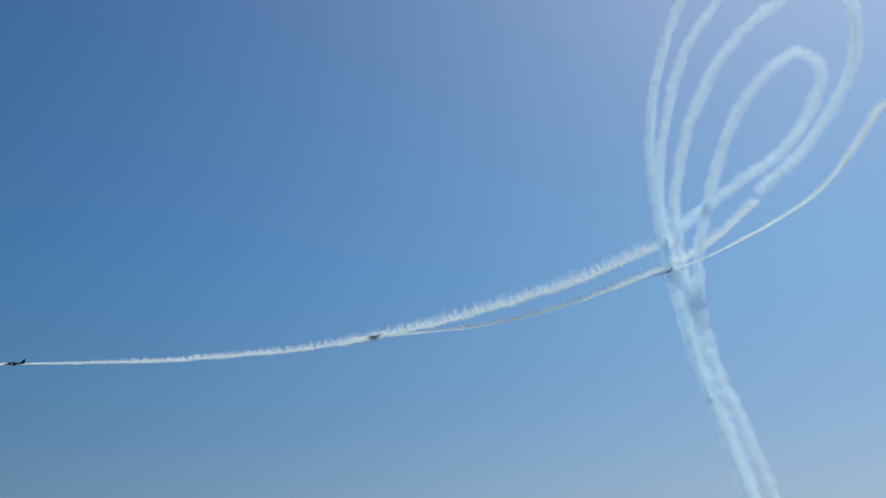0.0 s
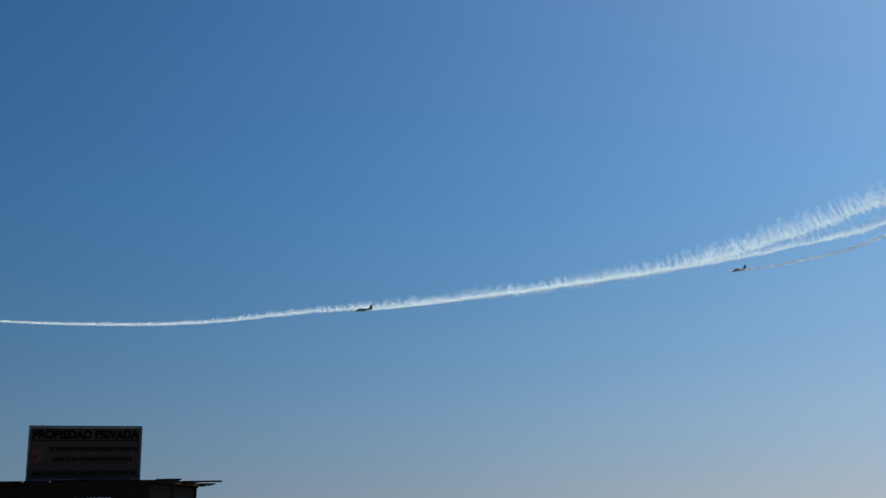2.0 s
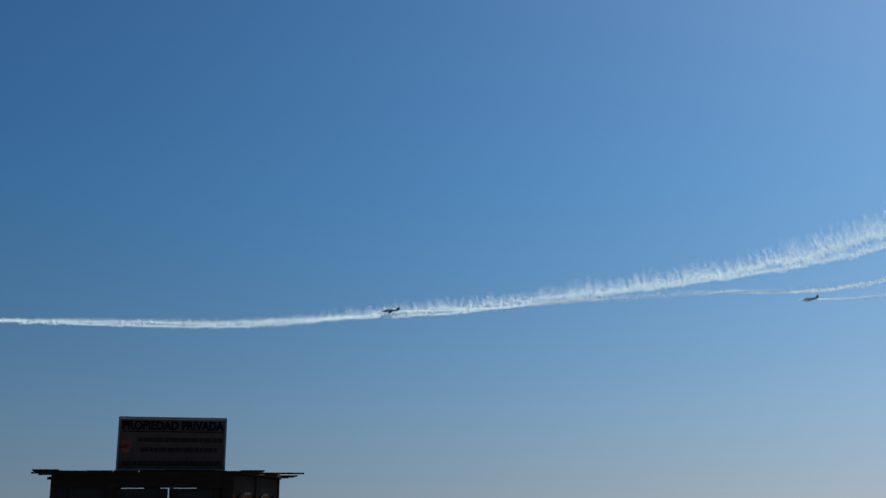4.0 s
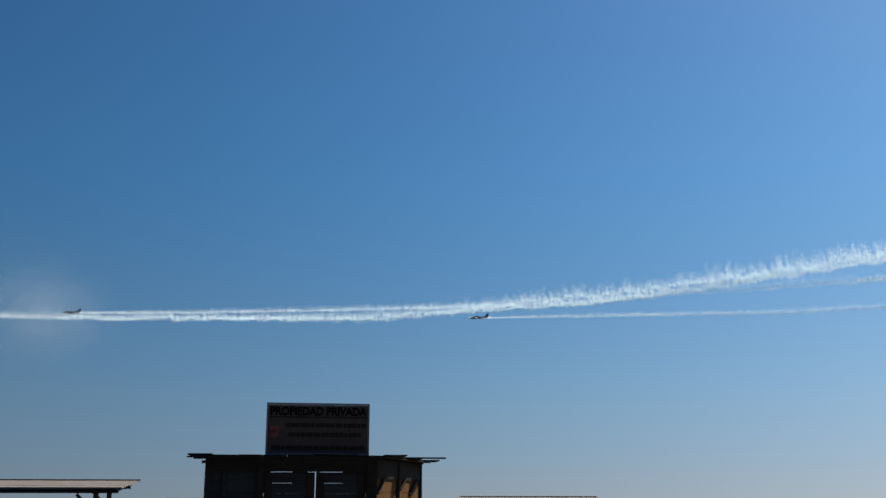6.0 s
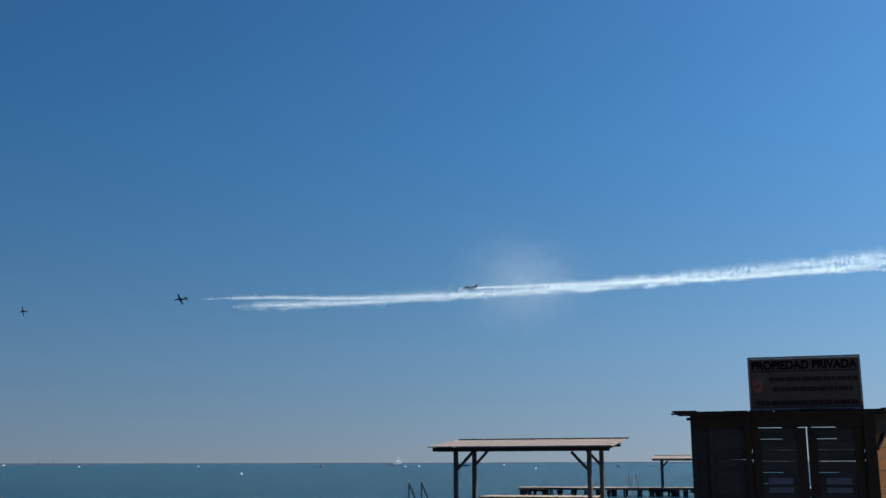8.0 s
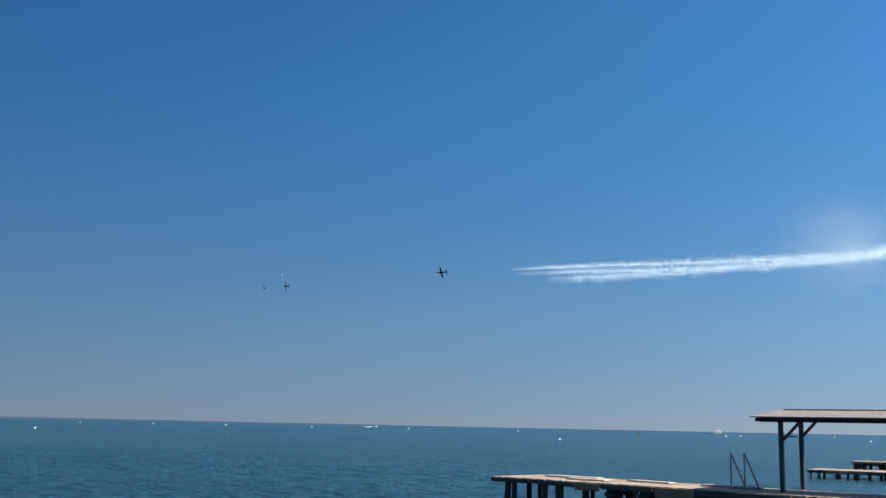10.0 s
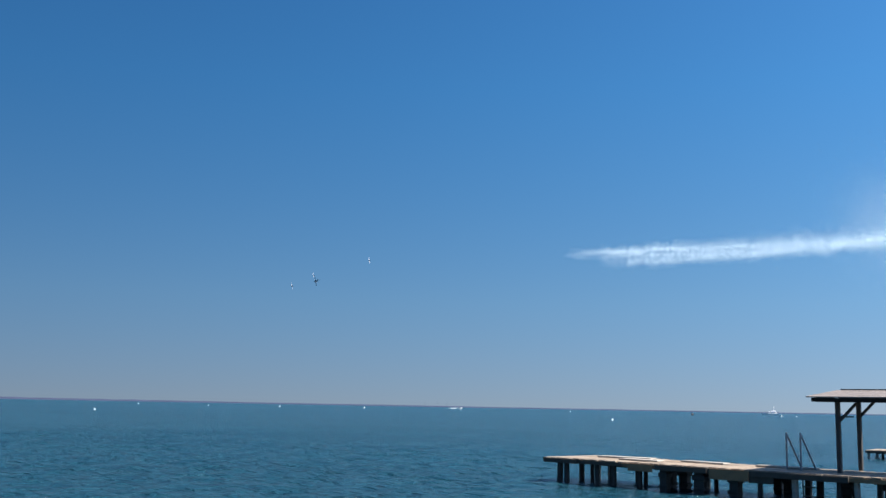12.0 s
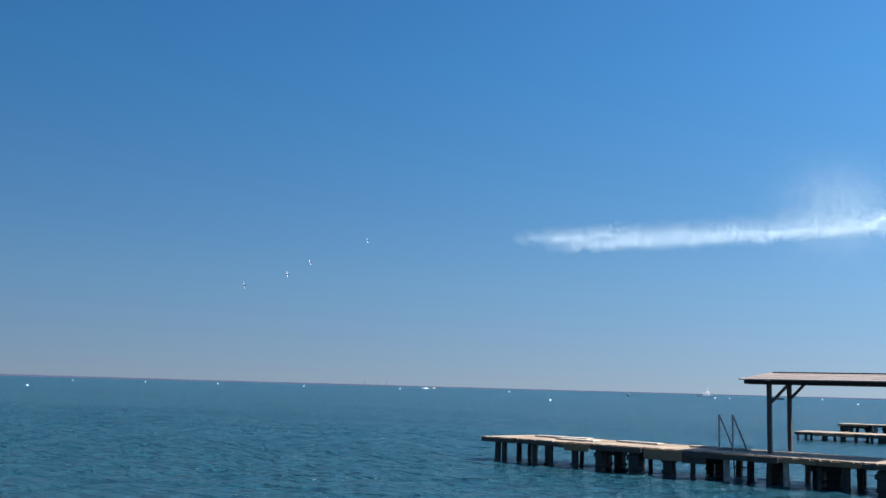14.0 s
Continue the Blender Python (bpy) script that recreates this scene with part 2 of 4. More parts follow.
# ---- sea, beach and far shore ----
def build_sea():
    xs = np.r_[[-30000, -6000, -1500, -500, -200, -110], np.arange(-70, 16, 0.5), [24, 40, 80, 200, 800, 4000, 30000]]
    ys = np.r_[[7, 14], np.arange(20, 60, 0.35), np.arange(60, 130, 1.0), [150, 200, 300, 600, 1500, 5000, 30000]]
    X, Y = np.meshgrid(xs, ys)
    Z = np.zeros_like(X)
    rs = np.random.RandomState(3)
    for k in range(26):     # short wind waves, mostly towards the beach
        a, wl = rs.normal(-1.35, 0.75), rs.uniform(0.9, 2.4)
        kx, ky = 2 * np.pi / wl * np.cos(a), 2 * np.pi / wl * np.sin(a)
        s = np.sin(kx * X + ky * Y + rs.uniform(0, 6.28))
        Z += 0.0042 * wl * (s + 0.35 * np.abs(s))
    Z *= np.clip((140 - Y) / 80, 0, 1) * np.clip((Y - 14) / 8, 0, 1) * np.clip((X + 100) / 30, 0, 1) * np.clip((24 - X) / 8, 0, 1)
    nx, ny = len(xs), len(ys)
    q = (np.arange(ny - 1)[:, None] * nx + np.arange(nx - 1)).ravel()
    me = bpy.data.meshes.new("water")
    me.from_pydata(np.c_[X.ravel(), Y.ravel(), Z.ravel()].tolist(), [], np.c_[q, q + 1, q + nx + 1, q + nx].tolist())
    me.materials.append(M_WATER)
    for p in me.polygons:
        p.use_smooth = True
    tagged(new("water", me), "calm teal sea with small wind ripples", "sea", kind="structure")
    bm = bmesh.new()
    rows = [(-400, 1.6), (-40, 1.15), (-12, 0.98), (-4, 0.85), (0, 0.2), (2, -0.2), (8, -0.8), (30000, -1.5)]
    xs = [-30000, -300, -60, -20, -6, -1, 2, 8, 20, 60, 300, 30000]

    def shore(x):       # the water's edge bulges out to the foot of the hut
        u = max(0.0, min(1.0, (x + 1.0) / 3.0))
        return 12.0 + 10.0 * u * u * (3 - 2 * u)

    grid = [[bm.verts.new((x, y + shore(x), z)) for x in xs] for y, z in rows]
    for j in range(len(rows) - 1):
        for i in range(len(xs) - 1):
            bm.faces.new((grid[j][i], grid[j][i + 1], grid[j + 1][i + 1], grid[j + 1][i]))
    tagged(new("ground", mesh_of("ground", bm, M_SAND)), "pale beach sand running down under the sea", "beach", kind="structure")


def ridge(name, label, rng, b0, b1, heights, mat, depth=300.0, steps=60, seed=0):
    """A low stretch of far land between two bearings; heights runs along it."""
    bm = bmesh.new()
    tops, feet, backs = [], [], []
    for i in range(steps + 1):
        u = i / steps
        k = u * (len(heights) - 1)
        j = min(int(k), len(heights) - 2)
        h = heights[j] + (heights[j + 1] - heights[j]) * (k - j)
        h *= 1 + 0.25 * noise.noise((i * 0.6, seed, 0)) + 0.15 * noise.noise((i * 2.1, seed, 5))
        b = b0 + (b1 - b0) * u
        feet.append(bm.verts.new(spot(b, rng, -2)))
        tops.append(bm.verts.new(spot(b, rng + depth * 0.5, max(h, 0.5))))
        backs.append(bm.verts.new(spot(b, rng + depth, -2)))
    for i in range(steps):
        bm.faces.new((feet[i], feet[i + 1], tops[i + 1], tops[i]))
        bm.faces.new((tops[i], tops[i + 1], backs[i + 1], backs[i]))
    return tagged(new(name, mesh_of(name, bm, mat)), label, "coast", kind="structure")


def far_block(w, d, h):
    """A far apartment block with storeys set back by window bands."""
    bm = bmesh.new()
    box(bm, (0, 0, h / 2), (w, d, h))
    box(bm, (w * 0.2, 0, h + 1.2), (w * 0.3, d * 0.5, 2.4))
    return bm


def build_far_shore():
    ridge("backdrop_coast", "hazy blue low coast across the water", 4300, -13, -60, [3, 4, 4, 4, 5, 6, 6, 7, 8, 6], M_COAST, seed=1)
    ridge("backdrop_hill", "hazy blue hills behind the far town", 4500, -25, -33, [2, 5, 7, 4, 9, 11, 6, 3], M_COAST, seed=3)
    ridge("backdrop_spit", "thin dark line of land on the horizon", 4200, 60, 27, [8, 7, 7, 6, 5, 5], M_FAR, seed=5)
    ridge("backdrop_bar", "thin low sand bar on the horizon", 4400, 27, -13, [5, 4, 4, 5, 6], M_FAR, seed=8)
    ridge("backdrop_headland", "low dark headland on the horizon", 4100, 60, 44.5, [15, 13, 11, 8, 4], M_FAR, seed=6)
    rnd = random.Random(5)
    for i in range(90):
        b = -17.5 - 17 * rnd.random()
        h, w = rnd.uniform(4, 10) + 5 * (rnd.random() < 0.2), rnd.uniform(14, 30)
        bm = far_block(w, 5, h)
        ob = thing("far_building", Matrix.Translation(spot(b, 4230 + rnd.uniform(0, 60), 0)) @ pose(0, 0, 0, 0, 0, b + rnd.uniform(45, 62)),
                   "hazy pale apartment block on the far shore", "building", "far town")
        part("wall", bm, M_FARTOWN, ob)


# ---- shelters and piers ----
def shelter_parts():
    """The open roofed shelter: four posts with braces, beams and a roof of boards that slopes to the front."""
    ob = thing("shelter", Matrix(), "open wooden pier shelter with pale board roof", "shelter", "shelters on the piers")
    L, D, HF, HR = 5.9, 2.7, 2.05, 2.30
    px, py = 2.15, 0.95
    for sx in (-1, 1):
        for sy in (-1, 1):
            bm = bmesh.new()
            top = HF + 0.06 if sy < 0 else HF + 0.21
            box(bm, (sx * px, sy * py, top / 2), (0.13, 0.13, top), bevel=0.012)
            part("post", bm, M_POST, ob)
            bm = bmesh.new()
            beam(bm, (sx * px, sy * py, top - 0.62), (sx * (px - 0.55), sy * py, top - 0.04), 0.08, 0.08)
            part("brace", bm, M_POST, ob)
    for sy in (-1, 1):
        bm = bmesh.new()
        z = (HF if sy < 0 else HF + 0.15) + 0.085
        box(bm, (0, sy * py, z), (L - 0.35, 0.10, 0.075), bevel=0.01)
        part("beam", bm, M_DARKWOOD, ob)
    slope = math.atan2(HR - HF, D)
    tilt = Matrix.Translation((0, -D / 2, HF + 0.08)) @ Matrix.Rotation(slope, 4, "X")
    for i in range(7):
        bm = bmesh.new()
        box(bm, (-L / 2 + 0.25 + i * (L - 0.5) / 6, D / 2, 0.03), (0.07, D - 0.1, 0.12), tilt)
        part("rafter", bm, M_DARKWOOD, ob)
    bm = bmesh.new()
    box(bm, (0, 0.03, 0.03), (L - 0.3, 0.03, 0.115), tilt)
    part("fascia", bm, M_DARKWOOD, ob, "dark fascia board")
    rnd = random.Random(3)
    n = 14
    for i in range(n):
        bm = bmesh.new()
        w = D / n
        box(bm, (rnd.uniform(-0.02, 0.02), (i + 0.5) * w, 0.115 + rnd.uniform(-0.004, 0.004)), (L, w - 0.008, 0.035), tilt)
        part("roof_board", bm, M_ROOF, ob)
    bm = bmesh.new()
    box(bm, (0.1, D - 0.03, 0.15), (L - 0.1, 0.06, 0.035), tilt)
    part("ridge_batten", bm, M_DARKWOOD, ob, "dark batten on the high edge")
    return ob


def ladder(m, label):
    ob = thing("swim_ladder", m, label, "ladder", "swim ladders")
    for sx in (-0.3, 0.3):
        bm = bmesh.new()
        rod(bm, (sx, 0, 0), (sx, 0, 1.13), 0.03)
        bmesh.ops.create_icosphere(bm, subdivisions=1, radius=0.03, matrix=Matrix.Translation((sx, 0, 1.13)))
        rod(bm, (sx, 0, 1.13), (sx, 0.62, 0.0), 0.03)
        rod(bm, (sx, 0.62, 0.0), (sx, 0.66, -1.5), 0.022)
        part("rail", bm, M_STEEL, ob)
    for k in range(4):
        bm = bmesh.new()
        rod(bm, (-0.3, 0.64, -0.25 - 0.28 * k), (0.3, 0.64, -0.25 - 0.28 * k), 0.018)
        part("rung", bm, M_STEEL, ob)
    return ob


def pier(m, length, width, label, seed=1, joists=True):
    """A timber pier: x runs along it from its sea end, the deck's top at z 0."""
    ob = thing("pier", m, label, "pier", "wooden piers")
    rnd = random.Random(seed)
    step, n = 0.16, int(length / 0.16)
    shared = []
    for k in range(5):
        bm = bmesh.new()
        box(bm, (0, 0, -0.02), (0.148, width + 0.03 * (k - 2), 0.04))
        shared.append(mesh_of("plank", bm, M_DECK))
    for i in range(n):
        piece("plank", shared[rnd.randrange(5)], ob,
              pose((i + 0.5) * step, rnd.uniform(-0.012, 0.012), rnd.uniform(-0.008, 0.008), 0, 0, rnd.uniform(-0.5, 0.5)))
    for sy in (-1, 1):
        x = 0.0
        while x < length - 0.3:
            seg = min(rnd.uniform(0.7, 2.4), length - x)
            if rnd.random() < 0.18:      # a board is gone
                x += seg * 0.5
                continue
            bm = bmesh.new()
            drop = rnd.choice((0.0, 0.0, 0.02, 0.05, 0.22))
            box(bm, (x + seg / 2, sy * (width / 2 - 0.02), -0.105 - drop / 2), (seg - 0.02, 0.06, 0.13 + drop), bevel=0.006)
            part("side_board", bm, M_RUST if rnd.random() < 0.45 else M_FASCIA, ob)
            x += seg
    x = 0.35
    while x < length:
        for sy in (-1, 0, 1):
            kind = rnd.random()
            bm = bmesh.new()
            if kind < 0.45:
                w = rnd.uniform(0.26, 0.42)
                box(bm, (0, 0, -0.95), (w, 0.3, 1.5), bevel=0.03)
                box(bm, (0, 0, -0.36), (w * 1.25, 0.36, 0.16), bevel=0.02)
                box(bm, (rnd.uniform(-.04, .04), 0, -0.72), (w * 1.15, 0.34, 0.12), bevel=0.03)
                mat = M_PILE
            else:
                rod(bm, (0, 0, -1.7), (rnd.uniform(-0.06, 0.06), 0, -0.08), rnd.uniform(0.07, 0.12), sides=10)
                mat = M_PALEPOST if rnd.random() < 0.2 else M_PILE
            o = part("post", bm, mat, ob)
            o.location = (x + rnd.uniform(-0.3, 0.3), sy * (width / 2 - 0.22), 0)
        x += rnd.uniform(0.75, 1.25)
    if joists:
        for sy in (-0.6, 0, 0.6):
            bm = bmesh.new()
            box(bm, (length / 2, sy * width / 2, -0.12), (length - 0.3, 0.08, 0.16))
            part("joist", bm, M_FASCIA, ob)
    return ob


AXIS = -21.0        # the way the piers run, seen from above


def build_piers():
    tip = spot(21.15, 39.0, DECK) + Vector((0.54, 1.40, 0))
    main = pier(Matrix.Translation(tip) @ pose(0, 0, 0, 0, 0, AXIS), 30.0, 3.0, "weathered timber bathing pier on dark piles", 2)
    pier(Matrix.Translation(spot(4.5, 70.2, 0.55)) @ pose(0, 0, 0, 0, 0, -8), 7.6, 3.2, "low timber bathing platform on dark piles", 7)
    pier(Matrix.Translation(spot(2.5, 88.5, 0.7)) @ pose(0, 0, 0, 0, 0, -8), 44.0, 2.8, "long weathered timber pier on dark piles", 9)
    for x, w, drop in ((3.9, 1.0, 0.25), (7.1, 1.4, 0.33), (0.1, 1.5, 0.15), (5.0, 2.0, 0.17), (8.6, 3.1, 0.17)):     # boards hung on its near side
        bm = bmesh.new()
        box(bm, (x + w / 2, -1.54, -0.03 - drop / 2), (w, 0.045, drop), bevel=0.006)
        part("side_slab", bm, M_RUST if drop > 0.2 else M_FASCIA, main, "brown board hung on the side" if drop > 0.2 else "")
    # loose boards lying on the deck near the pier's end
    for x, y, a, w, l in ((2.2, 0.6, 8, 0.5, 2.2), (5.6, 0.5, -5, 0.4, 1.8), (3.6, -0.4, 3, 0.45, 1.6), (8.6, 0.6, 4, 0.4, 2.0)):
        bm = bmesh.new()
        box(bm, (0, 0, 0.025), (l, w, 0.05), bevel=0.008)
        me = mesh_of("loose_board", bm, M_PALEBOARD)
        o = new("loose_board", me)
        o.matrix_basis = Matrix.Translation(tip) @ pose(0, 0, 0, 0, 0, AXIS) @ pose(x, y, 0.012, 0, 0, a)
        tagged(o, "sun-bleached loose board lying on the pier", "board", "loose boards")
    first = shelter_parts()
    first.matrix_basis = Matrix.Translation(spot(2.05, 34.0, DECK)) @ pose(0, 0, 0, 0, 0, -13)
    copy_thing(first, Matrix.Translation(spot(-6.4, 86.0, 0.7)) @ pose(0, 0, 0, 0, 0, -8))
    copy_thing(first, Matrix.Translation(spot(-23.9, 44.0, DECK - 0.41)) @ pose(0, 0, 0, 0, 0, -16))
    copy_thing(first, Matrix.Translation(spot(-21.4, 80.0, 0.3)) @ pose(0, 0, 0, 0, 0, -8))
    pier(Matrix.Translation(spot(-19.0, 44.6, DECK - 0.41)) @ pose(0, 0, 0, 0, 0, -18), 14.0, 3.0, "timber pier under a shelter", 14)
    ladder(Matrix.Translation(spot(8.2, 34.6, DECK)) @ pose(0, 0, 0, 0, 0, -38), "steel swimming ladder at the pier's edge")
    ladder(Matrix.Translation(spot(-3.4, 88.4, 0.7)) @ pose(0, 0, 0, 0, 0, -25), "steel swimming ladder on the long pier")


# ---- the hut ----
HUT_TURN = -10.5


def build_hut():
    corner = spot(-15.5, 18.0, 0)     # its near upright corner, right of the doors
    W, D, H, Z = 2.76, 2.1, 2.52, 0.92
    m = Matrix.Translation((corner.x, corner.y, Z)) @ pose(0, 0, 0, 0, 0, HUT_TURN)
    ob = thing("beach_hut", m, "dark weathered plank beach hut with double doors", "hut")
    # x from -W (far end of the front) to 0, y into the hut
    rnd = random.Random(4)
    n = 14
    SPLAY = 1.02        # the end wall stands askew
    ph = H / n

    def wall_planks(a, b, mat, gaps=(), name="plank", slit=0.013):
        a, b = Vector(a), Vector(b)
        for i in range(n):
            bm = bmesh.new()
            z = (i + 0.5) * ph
            lift = slit if i in gaps else 0.0
            z -= lift / 2
            beam(bm, (a.x, a.y, z + rnd.uniform(-.002, .002)), (b.x, b.y, z), 0.024, ph + 0.006 - lift)
            part(name, bm, mat, ob)

    door0, door1 = -1.84, -0.14
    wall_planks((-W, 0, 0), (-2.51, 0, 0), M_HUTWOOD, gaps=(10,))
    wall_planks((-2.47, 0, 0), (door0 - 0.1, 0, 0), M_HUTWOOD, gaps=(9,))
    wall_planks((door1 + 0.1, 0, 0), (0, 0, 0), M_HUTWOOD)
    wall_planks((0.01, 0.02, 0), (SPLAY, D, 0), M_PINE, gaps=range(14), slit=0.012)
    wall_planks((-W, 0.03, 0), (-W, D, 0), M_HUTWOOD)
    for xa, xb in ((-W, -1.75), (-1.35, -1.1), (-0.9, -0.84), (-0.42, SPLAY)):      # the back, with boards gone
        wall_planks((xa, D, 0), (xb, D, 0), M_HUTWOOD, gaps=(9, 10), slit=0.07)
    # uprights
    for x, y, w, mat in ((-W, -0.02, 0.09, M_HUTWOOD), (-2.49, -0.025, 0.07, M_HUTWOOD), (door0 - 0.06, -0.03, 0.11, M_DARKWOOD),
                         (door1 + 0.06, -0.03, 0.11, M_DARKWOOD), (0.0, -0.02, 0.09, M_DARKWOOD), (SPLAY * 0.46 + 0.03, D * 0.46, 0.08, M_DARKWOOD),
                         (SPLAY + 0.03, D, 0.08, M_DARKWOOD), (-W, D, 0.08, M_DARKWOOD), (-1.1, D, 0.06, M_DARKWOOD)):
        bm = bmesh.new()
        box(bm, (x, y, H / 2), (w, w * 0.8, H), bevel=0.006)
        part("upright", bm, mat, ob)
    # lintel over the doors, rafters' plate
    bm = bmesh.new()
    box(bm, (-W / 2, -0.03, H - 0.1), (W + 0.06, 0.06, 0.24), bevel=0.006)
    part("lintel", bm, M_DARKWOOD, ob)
    # double doors, with gaps between the boards
    mid = (door0 + door1) / 2
    for side, x0, x1 in ((0, door0, mid - 0.009), (1, mid + 0.009, door1)):
        door = new("door")
        door.parent = ob
        tagged(door, "plank door with narrow gaps")
        top = H - 0.228
        for xa in (x0 + 0.07, x1 - 0.07):
            bm = bmesh.new()
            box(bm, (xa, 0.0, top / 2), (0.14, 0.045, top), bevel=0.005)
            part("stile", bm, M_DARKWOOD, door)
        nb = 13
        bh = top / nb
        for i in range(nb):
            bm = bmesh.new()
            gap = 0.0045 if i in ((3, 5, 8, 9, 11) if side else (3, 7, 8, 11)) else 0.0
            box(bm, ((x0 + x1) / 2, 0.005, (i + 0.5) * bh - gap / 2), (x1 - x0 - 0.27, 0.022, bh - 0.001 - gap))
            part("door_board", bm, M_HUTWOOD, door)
        bm = bmesh.new()
        cx = (x0 + x1) / 2 + (0.01 if side else -0.01)
        box(bm, (cx, -0.012, 1.45), (0.38, 0.012, 0.10))
        box(bm, (cx, -0.012, 1.31), (0.38, 0.012, 0.08))
        part("panel", bm, M_SLATE, door, "flat blue-grey panel")
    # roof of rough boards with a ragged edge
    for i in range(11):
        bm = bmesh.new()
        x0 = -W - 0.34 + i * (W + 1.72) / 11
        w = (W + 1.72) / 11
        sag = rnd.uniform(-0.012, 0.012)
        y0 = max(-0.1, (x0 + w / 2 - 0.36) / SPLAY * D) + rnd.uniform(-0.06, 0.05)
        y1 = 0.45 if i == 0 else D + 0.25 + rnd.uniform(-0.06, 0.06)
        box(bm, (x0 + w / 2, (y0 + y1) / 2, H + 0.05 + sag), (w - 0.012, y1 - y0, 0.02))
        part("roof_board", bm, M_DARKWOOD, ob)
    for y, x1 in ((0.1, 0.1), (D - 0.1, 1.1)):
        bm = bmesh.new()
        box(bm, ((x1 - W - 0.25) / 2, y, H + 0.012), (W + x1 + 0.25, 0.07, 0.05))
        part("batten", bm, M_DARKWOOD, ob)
    # a batten along the front edge of the roof, and bars for bracket shadows on the end wall
    end, out = Vector((SPLAY, D, 0)), Vector((D, -SPLAY, 0)).normalized() * 0.03
    bm = bmesh.new()
    box(bm, (-0.95, -0.14, H + 0.012), (4.3, 0.05, 0.026))
    part("edge_batten", bm, M_DARKWOOD, ob, "thin batten along the roof's front edge")
    # Added under the stepped roof edge so that it shades the wall evenly.
    bm = bmesh.new()
    beam(bm, out * 3.6 + Vector((0, 0, H + 0.026)), end * 1.03 + out * 3.6 + Vector((0, 0, H + 0.026)), 0.23, 0.02)
    part("eave_board", bm, M_DARKWOOD, ob)
    # The eave's shade, built as a dark strip along the wall's top.
    bm = bmesh.new()
    beam(bm, end * 0.02 + out * 0.9 + Vector((0, 0, H - 0.165)), end * 0.98 + out * 0.9 + Vector((0, 0, H - 0.165)), 0.03, 0.32)
    part("top_board", bm, M_DARKWOOD, ob, "dark strip for the eave's shade on the end wall")
    # Dark slanting bars drawn where the roof brackets' shadows cross the wall.
    for u0, u1, drop in ((0.17, 0.03, 0.27), (0.64, 0.51, 0.2), (0.91, 0.74, 0.28)):
        bm = bmesh.new()
        beam(bm, end * u0 + out * 1.4 + Vector((0, 0, H - 0.30)), end * u1 + out * 1.4 + Vector((0, 0, H - 0.30 - drop)), 0.035, 0.05)
        part("brace", bm, M_DARKWOOD, ob)
    # the notice board on the roof
    s = thing("notice_board", m @ pose(-0.965, 0.12, H + 0.06, 0, 0, 0.3), "grey notice board with dark frame on the hut's roof", "sign")
    SW, SH = 1.745, 0.86
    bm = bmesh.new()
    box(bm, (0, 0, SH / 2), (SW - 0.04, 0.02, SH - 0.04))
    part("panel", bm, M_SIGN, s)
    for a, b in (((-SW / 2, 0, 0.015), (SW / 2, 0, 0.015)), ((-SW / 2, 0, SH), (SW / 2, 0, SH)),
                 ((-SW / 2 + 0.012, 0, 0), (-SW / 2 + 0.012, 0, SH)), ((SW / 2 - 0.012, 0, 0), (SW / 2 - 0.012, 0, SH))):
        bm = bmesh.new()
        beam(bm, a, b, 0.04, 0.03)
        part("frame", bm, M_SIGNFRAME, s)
    for x in (-0.6, 0.6):
        bm = bmesh.new()
        beam(bm, (x, 0.03, SH * 0.8), (x, 0.55, -0.02), 0.04, 0.04)
        part("stay", bm, M_SIGNFRAME, s)
    cu = bpy.data.curves.new("title", "FONT")
    cu.body, cu.size, cu.align_x, cu.extrude = "PROPIEDAD PRIVADA", 0.2, "CENTER", 0.004
    cu.offset = 0.007
    tmp = new("title", cu)
    bpy.context.view_layer.update()
    me = bpy.data.meshes.new_from_object(tmp.evaluated_get(bpy.context.evaluated_depsgraph_get()))
    bpy.data.objects.remove(tmp)
    me.materials.clear()
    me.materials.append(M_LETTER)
    xs = [v.co.x for v in me.vertices]
    k = 1.64 / (max(xs) - min(xs))
    tx = new("title", me)
    tx.parent = s
    tx.matrix_basis = Matrix.Translation((0, -0.016, SH - 0.19)) @ Matrix.Rotation(radians(90), 4, "X") @ Matrix.Diagonal((k, 0.95, 1, 1))
    tagged(tx, "dark capital letters PROPIEDAD PRIVADA")
    bm = bmesh.new()
    box(bm, (0, -0.014, SH - 0.225), (1.64, 0.006, 0.012))
    part("underline", bm, M_LETTER, s)
    for z, x0, x1 in ((0.50, -0.55, 0.82), (0.34, -0.5, 0.74), (0.12, -0.78, 0.8)):
        x = x0
        while x < x1:
            w = min(rnd.uniform(0.05, 0.16), x1 - x)
            bm = bmesh.new()
            box(bm, (x + w / 2, -0.014, z), (w, 0.006, 0.07))
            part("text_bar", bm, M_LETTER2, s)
            x += w + 0.014
    bm = bmesh.new()
    box(bm, (-0.74, -0.015, 0.42), (0.15, 0.008, 0.13), bevel=0.003)
    bmesh.ops.create_cone(bm, cap_ends=True, segments=12, radius1=0.075, radius2=0.075, depth=0.008,
                          matrix=Matrix.Translation((-0.74, -0.015, 0.36)) @ Matrix.Rotation(radians(90), 4, "X"))
    part("emblem", bm, M_RED, s, "red emblem")


